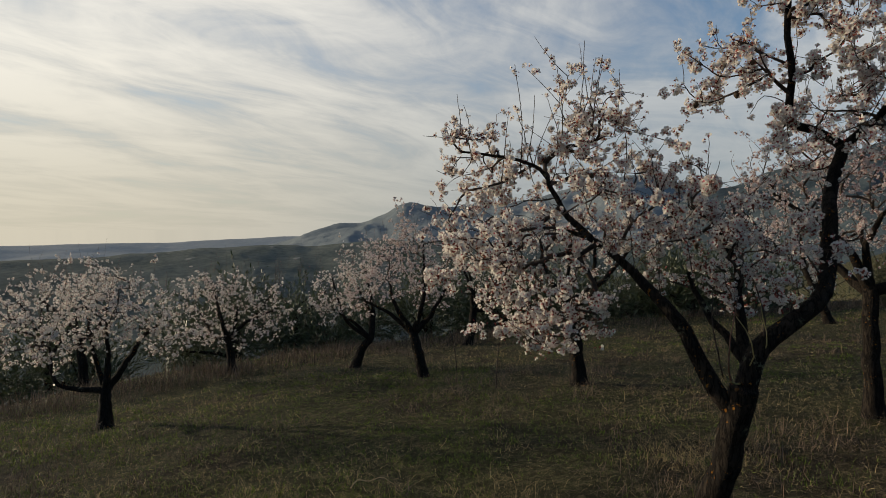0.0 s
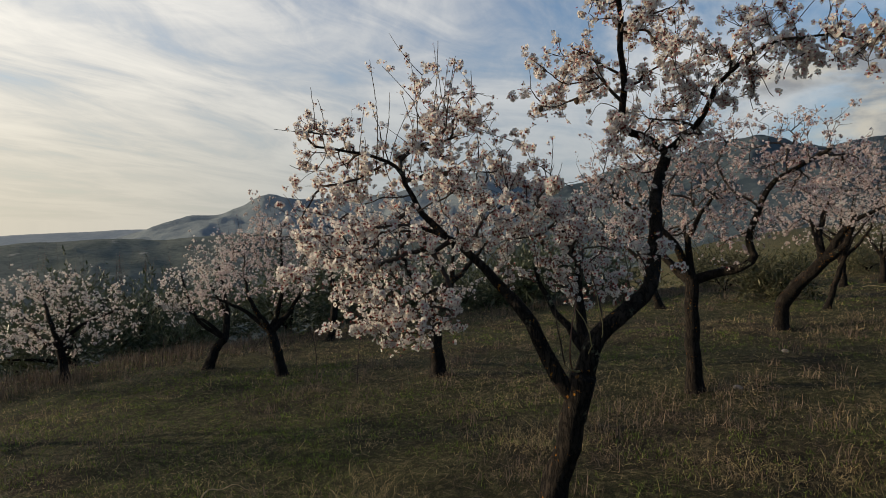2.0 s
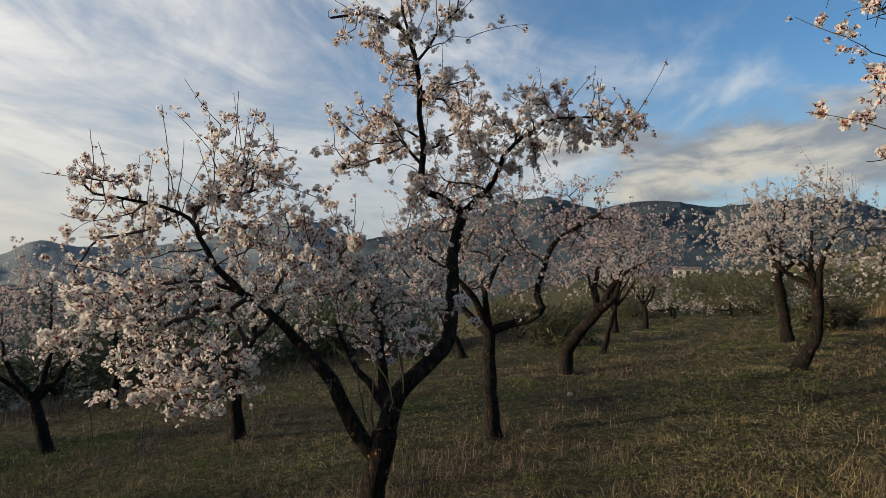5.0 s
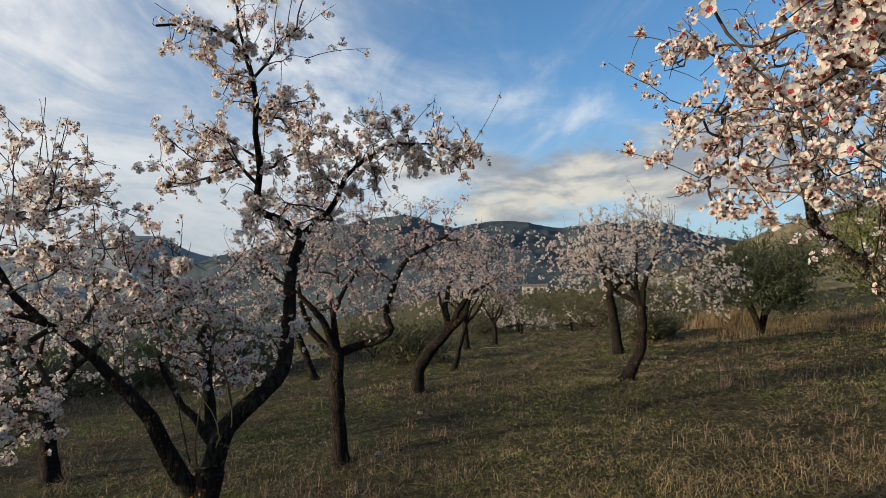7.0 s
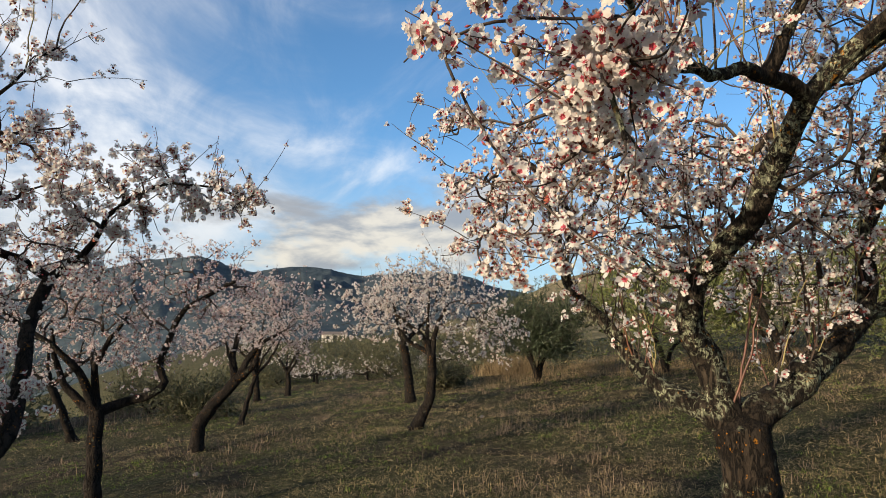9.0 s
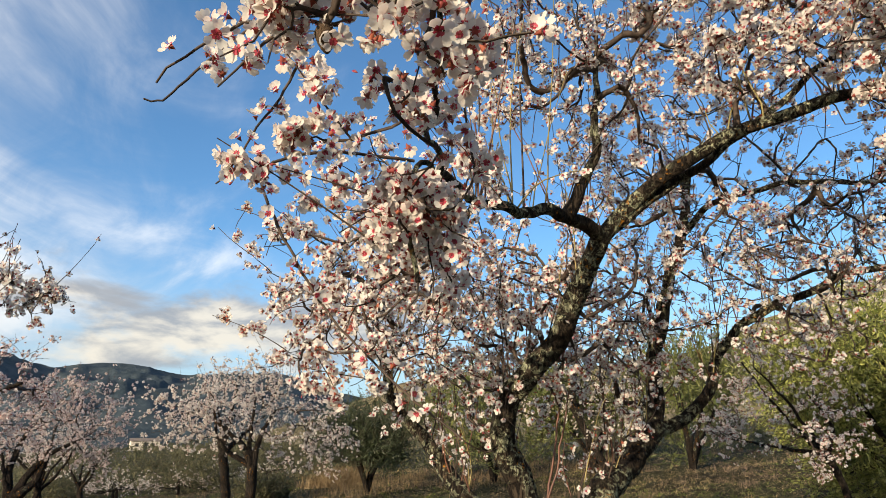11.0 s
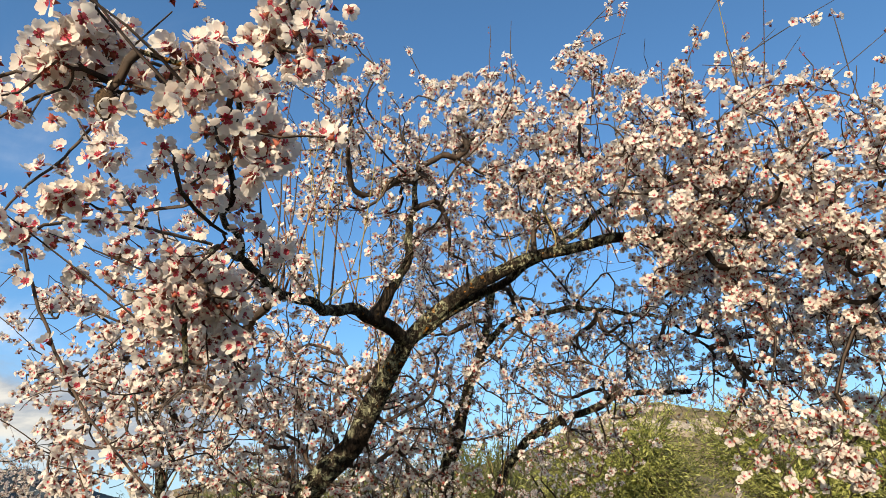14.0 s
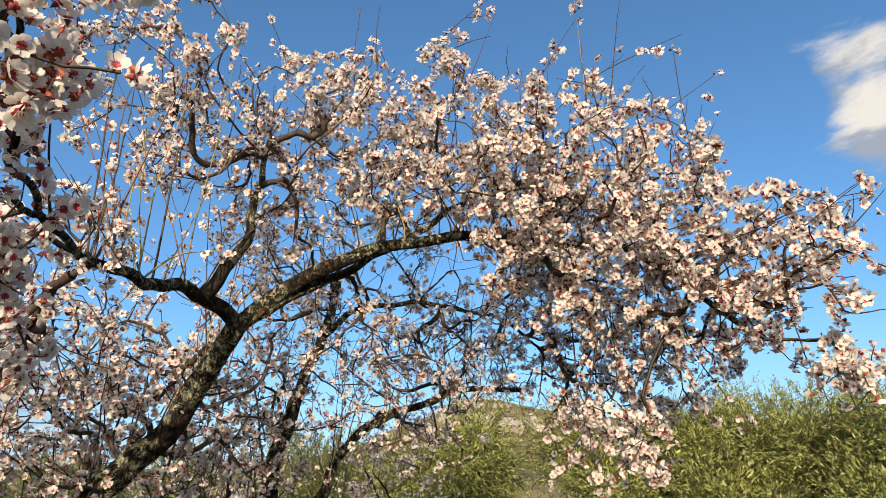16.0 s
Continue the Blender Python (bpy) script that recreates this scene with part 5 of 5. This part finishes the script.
def patchy(x, y, patch):
    return (0.5 + 0.22 * (np.sin(0.9 * x + 0.6 * y + patch) + np.sin(1.3 * y - 0.7 * x + 2.1 * patch)) + 0.22 * np.sin(2.9 * x + 2.1 * y + patch) * np.sin(2.7 * y - 1.9 * x)
            + 0.12 * np.sin(7.1 * x - 3.3 * y) * np.sin(6.3 * y + 2.0 * x + patch))


def spots(count, rng, r0, r1, power, patch, least=0.06, arc=(-48, 148)):
    """Places on the orchard ground, thicker near the path, in patches."""
    got, need = [], count
    while need > 0:
        n = need * 3
        u = rng.uniform(0, 1, n)
        r = (r0 ** (2 - power) + u * (r1 ** (2 - power) - r0 ** (2 - power))) ** (1 / (2 - power))
        a = np.radians(rng.uniform(arc[0], arc[1], n))
        x, y = r * np.sin(a), r * np.cos(a)
        keep = rng.uniform(0, 1, n) < np.clip(patchy(x, y, patch) * 3.2 - 1.25, least, 1)
        got.append(np.stack([x[keep], y[keep]], 1)[:need])
        need -= len(got[-1])
    return np.vstack(got)


def blades(buf, p, h, w, lean, droop, rng, single=False):
    """Curved blades of grass that start at p."""
    n = len(p)
    z = ground_height(p[:, 0], p[:, 1])
    a = rng.uniform(0, 6.28, n)
    out = np.stack([np.cos(a), np.sin(a), 0 * a], 1)
    side = np.stack([-np.sin(a), np.cos(a), 0 * a], 1)
    side = unit(side + rng.normal(0, 0.5, (n, 3)) * np.array([1, 1, 0.6])) * (w / 2)[:, None]
    b3 = np.concatenate([p, z[:, None] - 0.006], 1)
    up = np.array([0, 0, 1.0])
    l1, l2 = lean, lean + droop
    m = b3 + (out * np.sin(l1)[:, None] + up * np.cos(l1)[:, None]) * (h * 0.5)[:, None]
    e = m + (out * np.sin(l2)[:, None] + up * np.cos(l2)[:, None]) * (h * 0.5)[:, None] + rng.normal(0, 0.12, (n, 3)) * h[:, None]
    e[:, 2] = np.maximum(e[:, 2], z + 0.004)
    if single:
        buf.put(np.stack([b3 - side, b3 + side, e], 1).reshape(-1, 3), np.arange(3 * n).reshape(-1, 3))
        return
    v = np.stack([b3 - side, b3 + side, m - side * 0.85, m + side * 0.85, e], 1)
    f = np.array([[0, 1, 3], [0, 3, 2], [2, 3, 4]])[None] + (np.arange(n) * 5)[:, None, None]
    buf.put(v.reshape(-1, 3), f.reshape(-1, 3))


def far_width(p, w):
    return w * (0.5 + np.hypot(p[:, 0], p[:, 1]) / 7.0)


def tufted(centres, each, spread, rng):
    c = np.repeat(centres, each, axis=0)
    return c + rng.normal(0, spread, c.shape)


def sward(name, label, mat, p, height, width, lean, droop, rng, single=False):
    n = len(p)
    b = Buf()
    blades(b, p, height * rng.uniform(0.4, 1.35, n), far_width(p, width) * rng.uniform(0.6, 1.3, n), np.abs(rng.normal(lean[0], lean[1], n)), rng.uniform(droop[0], droop[1], n), rng, single)
    tagged(new(name, b.mesh(name, (mat,), False)), label, "grass", "", "stuff")


def litter(name, label, mat, p, length, width, lift, rng):
    """Bent straws that lie crisscross on one another."""
    n = len(p)
    z = ground_height(p[:, 0], p[:, 1]) + rng.uniform(0.004, lift, n)
    c = np.concatenate([p, z[:, None]], 1)
    a = rng.uniform(0, 6.28, n)
    d = np.stack([np.cos(a), np.sin(a), rng.normal(0, 0.30, n)], 1)
    side = np.stack([-np.sin(a), np.cos(a), rng.normal(0, 0.5, n)], 1)
    h = (length * rng.uniform(0.4, 1.4, n))[:, None] / 2
    w = (far_width(p, width) * rng.uniform(0.6, 1.4, n))[:, None] / 2
    bend = rng.normal(0, 0.22, (n, 3)) * h + np.array([0, 0, 1.0]) * np.abs(rng.normal(0, 0.25, (n, 1))) * h
    v = np.stack([c - d * h, c + bend - unit(side) * w, c + bend + unit(side) * w, c + d * h], 1)
    floor_z = ground_height(v[..., 0], v[..., 1]) + 0.003
    v[..., 2] = np.maximum(v[..., 2], floor_z)
    f = np.array([[0, 1, 2], [1, 3, 2]])[None] + (np.arange(n) * 4)[:, None, None]
    b = Buf()
    b.put(v.reshape(-1, 3), f.reshape(-1, 3))
    tagged(new(name, b.mesh(name, (mat,), False)), label, "grass", "", "stuff")


rng_g = np.random.default_rng(5)
litter("straw_litter", "crisscross of fallen dry straw over the ground", STRAW, tufted(spots(20000, rng_g, 2.4, 30, 1.3, 0.4, 0.36), 6, 0.09, rng_g), 0.070, 0.0017, 0.05, rng_g)
litter("upper_straw_litter", "fallen straw on the drier upper ground", STRAW, tufted(spots(10000, rng_g, 2.6, 22, 1.3, 2.2, 0.45, (48, 128)), 6, 0.08, rng_g), 0.070, 0.0017, 0.05, rng_g)
litter("weed_litter", "fallen brown weed stalks among the grass", WEED, tufted(spots(8500, rng_g, 2.4, 30, 1.3, 1.7), 6, 0.09, rng_g), 0.09, 0.0022, 0.06, rng_g)
mat_p = tufted(spots(3600, rng_g, 2.4, 30, 1.3, 0.4), 8, 0.07, rng_g)
sward("dry_grass", "matted straw-coloured dry grass between the trees", STRAW, mat_p, 0.11, 0.0022, (0.8, 0.45), (-0.2, 1.0), rng_g)
mat_p = tufted(spots(12000, rng_g, 2.4, 30, 1.3, 3.0), 10, 0.06, rng_g)
sward("green_grass", "short green grass in patches between the trees", GRASS, mat_p, 0.05, 0.0055, (0.6, 0.4), (0.0, 0.7), rng_g, True)
mat_p = tufted(spots(4200, rng_g, 2.6, 11, 1.1, 0.9, 0.3, (-50, 4)), 10, 0.06, rng_g)
sward("lush_grass", "fresh short green grass on the lower ground", GRASS, mat_p, 0.05, 0.005, (0.6, 0.4), (0.0, 0.7), rng_g, True)
mat_p = tufted(spots(1500, rng_g, 2.4, 24, 1.2, 1.7), 22, 0.08, rng_g)
sward("dead_weeds", "brown dead weeds in low twiggy tufts", WEED, mat_p, 0.15, 0.0036, (0.6, 0.4), (-0.6, 0.9), rng_g)
# taller dry tufts: a reddish one beneath the first tree, pale ones in front of the lichen-covered tree
tall = np.array([(1.75, 5.0), (2.05, 4.9), (2.3, 5.1), (4.3, 2.4), (4.7, 2.2), (5.1, 2.5), (4.5, 2.8), (5.4, 2.0), (4.0, 2.7), (5.8, 1.6), (6.3, 1.2), (7.0, -0.8), (6.6, -1.3), (7.4, -1.6), (6.1, -1.8),
                 (7.8, -2.4), (6.9, -2.6), (8.6, -2.9), (3.4, 3.4), (2.9, 3.8), (-1.4, 4.6), (0.4, 4.4)])
mat_p = tufted(tall, 300, 0.2, rng_g)
sward("dry_tufts", "pale tangled tufts of dry grass", STRAW, mat_p, 0.15, 0.0016, (0.9, 0.4), (-0.3, 1.2), rng_g)
mat_p = tufted(np.array([(19.6, 8.6), (20.2, 8.1), (19.9, 9.2), (20.6, 8.8)]), 420, 0.28, rng_g)
sward("ochre_clump", "knee-high clump of ochre reeds at the meadow's edge", REED, mat_p, 0.62, 0.0035, (0.30, 0.2), (0.1, 0.9), rng_g)
edge_a = np.radians(rng_g.uniform(64, 92, 110))
edge_r = rng_g.uniform(17.5, 24, 110)
mat_p = tufted(np.stack([edge_r * np.sin(edge_a), edge_r * np.cos(edge_a)], 1), 70, 0.30, rng_g)
sward("tall_edge_grass", "knee-high ochre grass along the meadow's edge", REED, mat_p, 0.26, 0.0016, (0.2, 0.15), (0.0, 0.6), rng_g)
edge_a = np.radians(rng_g.uniform(-40, 40, 260))
edge_r = np.interp(np.degrees(edge_a), [-40, -14, 3, 40], [10, 13.5, 15.5, 22]) + rng_g.uniform(-0.8, 1.2, 260)
mat_p = tufted(np.stack([edge_r * np.sin(edge_a), edge_r * np.cos(edge_a)], 1), 36, 0.22, rng_g)
sward("terrace_edge_grass", "brown dry grass standing along the terrace edge", WEED, mat_p, 0.26, 0.003, (0.2, 0.15), (0.0, 0.6), rng_g)

# scrub dotted over the slopes beyond the orchard
b = Buf()
rng_s = np.random.default_rng(8)
for lo_a, hi_a, lo_r, hi_r, count in ((28, 64, 28, 150, 300), (62, 140, 24, 44, 130)):
    a = np.radians(rng_s.uniform(lo_a, hi_a, count))
    r = lo_r + (hi_r - lo_r) * rng_s.uniform(0, 1, count) ** 1.3
    x, y = r * np.sin(a), r * np.cos(a)
    z = ground_height(x, y)
    for k in range(count):
        w = rng_s.uniform(0.3, 0.9) * (0.6 + r[k] / 60)
        q = np.array([x[k], y[k], z[k] + w * 0.3]) + rng_s.normal(0, 1, (50, 3)) * np.array([w, w, w * 0.45]) * 0.5
        q[:, 2] = np.maximum(q[:, 2], z[k])
        scatter(b, LEAF, q, rng_s.normal(size=(50, 3)) + np.array([0, 0, 0.6]), rng_s.uniform(0.6, 1.3, 50) * (0.10 + 0.004 * r[k]), rng_s)
for k in range(520):
    row = SCRUB_SLOPE[int(rng_s.integers(3, 33)), int(rng_s.integers(5, 230))]
    w = rng_s.uniform(0.6, 1.7)
    q = row + rng_s.normal(0, 1.5, 3) * np.array([1, 1, 0]) + rng_s.normal(0, 1, (36, 3)) * np.array([w, w, w * 0.5]) * 0.55
    q[:, 2] = np.maximum(q[:, 2], row[2] - 0.3)
    scatter(b, LEAF, q, rng_s.normal(size=(36, 3)) + np.array([0, 0, 0.6]), rng_s.uniform(0.6, 1.3, 36) * w * 0.65, rng_s)
tagged(new("slope_scrub", b.mesh("slope_scrub", (SCRUB_LEAF,))), "grey-green scrub dotted over the slope", "scrub", "", "stuff")

# ---------------------------------------------------------------- small things


def stone(x, y, size, seed):
    bm = bmesh.new()
    bmesh.ops.create_icosphere(bm, subdivisions=2, radius=0.5)
    for v in bm.verts:
        v.co *= 1 + 0.35 * noise.noise(v.co * 2.2 + Vector((seed, 0, 0)))
        v.co.z *= 0.55
    me = bpy.data.meshes.new("stone")
    bm.to_mesh(me)
    bm.free()
    me.materials.append(STONE)
    ob = new("stone", me)
    gx, gy, gz = on_ground(x, y, -size * 0.12)
    ob.matrix_world = Matrix.Translation((gx, gy, gz)) @ Matrix.Scale(size, 4)
    tagged(ob, "pale field stone half sunk in the grass", "stone", "field stones")


for k, (x, y, w) in enumerate([(4.55, 5.85, 0.10), (6.3, 7.2, 0.10), (8.9, -1.5, 0.13), (3.0, 6.5, 0.07), (11.0, 5.2, 0.10)]):
    stone(x, y, w, k * 3.7)


def rock(x, y, z, size, seed):
    bm = bmesh.new()
    bmesh.ops.create_icosphere(bm, subdivisions=3, radius=0.5)
    for v in bm.verts:
        v.co *= 1 + 0.45 * noise.fractal(v.co * 2.0 + Vector((seed, seed, 0)), 1.0, 2.0, 4)
        v.co.z *= 0.6
    me = bpy.data.meshes.new("rock_outcrop")
    bm.to_mesh(me)
    bm.free()
    me.materials.append(STONE)
    ob = new("rock_outcrop", me)
    ob.matrix_world = Matrix.Translation((x, y, z)) @ Matrix.Diagonal((size, size, size, 1))
    tagged(ob, "pale bare rock outcrop near the hilltop", "rock", "rocks on the hill")


def slope_place(az, el):
    """The place on the scrubby hillside that shows at a compass angle and an angle above level."""
    j = int(np.clip(round((az - 58) / 0.4), 0, SCRUB_SLOPE.shape[1] - 1))
    col = SCRUB_SLOPE[:, j]
    up = np.degrees(np.arctan2(col[:, 2] - 1.6, np.hypot(col[:, 0], col[:, 1])))
    i = int(np.argmax(up >= min(el, up.max() - 0.05)))
    return col[i]


for k, (az, el, size) in enumerate([(110.2, 9.6, 9.0), (111.4, 9.2, 8.0), (109.0, 10.2, 7.0), (107.0, 10.9, 8.0), (106.0, 9.9, 6.0), (112.8, 9.4, 7.0), (108.4, 11.6, 7.0), (114.2, 9.6, 5.0), (104.8, 9.4, 5.0), (111.8, 11.4, 6.0),
                                    (109.8, 8.6, 6.0), (97.0, 6.6, 4.0), (121.0, 9.3, 5.0), (128.0, 8.4, 4.0)]):
    q = slope_place(az, el)
    rock(q[0], q[1], q[2] - size * 0.08, size, k * 1.7)


def slab(bm, x0, x1, y0, y1, z0, z1):
    for v in bmesh.ops.create_cube(bm, size=1.0)["verts"]:
        v.co = Vector(((x0 + x1) / 2 + v.co.x * (x1 - x0), (y0 + y1) / 2 + v.co.y * (y1 - y0), (z0 + z1) / 2 + v.co.z * (z1 - z0)))


def from_bm(name, bm, mat, parent, label=""):
    me = bpy.data.meshes.new(name)
    bm.to_mesh(me)
    bm.free()
    me.materials.append(mat)
    return part(name, me, parent, label)


def farmhouse(az, d, turn):
    """A small farm building on the far slope."""
    x, y = d * math.sin(radians(az)), d * math.cos(radians(az))
    root = new("farmhouse")
    root.matrix_world = pose(x, y, float(ground_height(x, y)) - 0.1, 0, 0, turn)
    tagged(root, "small pale farm building with a low grey roof", "house")
    bm = bmesh.new()
    slab(bm, -3.4, 3.4, -2.0, 2.0, 0, 2.3)
    wall = from_bm("wall", bm, WALL_PLASTER, root)
    bm = bmesh.new()
    pts = [(-3.7, -2.3, 2.25), (3.7, -2.3, 2.25), (3.7, 0, 3.1), (-3.7, 0, 3.1), (-3.7, 2.3, 2.25), (3.7, 2.3, 2.25)]
    v = [bm.verts.new(p) for p in pts]
    for f in ((0, 1, 2, 3), (3, 2, 5, 4)):
        bm.faces.new([v[i] for i in f])
    bmesh.ops.solidify(bm, geom=bm.faces[:], thickness=0.12)
    from_bm("roof", bm, ROOF_TILE, root, "low-pitched grey roof")
    for x0 in (-2.4, 1.4):
        bm = bmesh.new()
        slab(bm, x0, x0 + 0.8, -2.04, -1.99, 1.0, 1.8)
        from_bm("window", bm, DARK_PANE, wall, "small dark window")
    bm = bmesh.new()
    slab(bm, -0.5, 0.5, -2.04, -1.99, 0.1, 2.0)
    from_bm("door", bm, DARK_PANE, wall, "dark door")


farmhouse(50.7, 185.0, -45)


def sapling(x, y, height, lean, seed):
    rng = np.random.default_rng(seed)
    root = new("sapling")
    root.location = on_ground(x, y, 0.01)
    tagged(root, "thin bare sapling standing in the grass", "sapling", "saplings")
    line = np.array([(lean * q * q * height, 0.02 * math.sin(q * 5), q * height) for q in np.linspace(0, 1, 8)])
    b = Buf()
    tube(b, line, np.linspace(0.010, 0.004, 8), 6)
    part("stem", b.mesh("stem", (TWIG,)), root)
    for k in range(5):
        a = line[int(rng.integers(3, 8))]
        e = a + np.array([rng.normal(0, 0.12), rng.normal(0, 0.12), rng.uniform(0.08, 0.25)])
        b = Buf()
        tube(b, [a, (a + e) / 2 + rng.normal(0, 0.01, 3), e], [0.0035, 0.003, 0.002], 4)
        part("twig", b.mesh("twig", (TWIG,)), root)


for k, (x, y, h, lean) in enumerate([(0.22, 10.59, 0.75, -0.15), (0.72, 8.56, 0.85, 0.1), (-2.6, 12.6, 0.6, 0.1)]):
    sapling(x, y, h, lean, 140 + k)


def stick(x, y, length, turn, seed):
    rng = np.random.default_rng(seed)
    root_place = on_ground(x, y, -0.03)
    line = np.array([(length * (q - 0.5), 0.03 * math.sin(q * 6), 0.05 * math.sin(q * 3.0) + 0.02 * math.sin(q * 11)) for q in np.linspace(0, 1, 12)])
    b = Buf()
    tube(b, line, np.linspace(0.006, 0.003, 12), 6)
    ob = new("stick", b.mesh("stick", (DRY_WOOD,)))
    ob.matrix_world = Matrix.Translation(root_place) @ Euler((0, 0, radians(turn))).to_matrix().to_4x4()
    tagged(ob, "pale dry stick lying on the grass", "stick", "fallen sticks")


for k, (x, y, n, turn) in enumerate([(-0.55, 4.79, 0.34, 20), (14.6, 13.2, 1.2, -40)]):
    stick(x, y, n, turn, k)
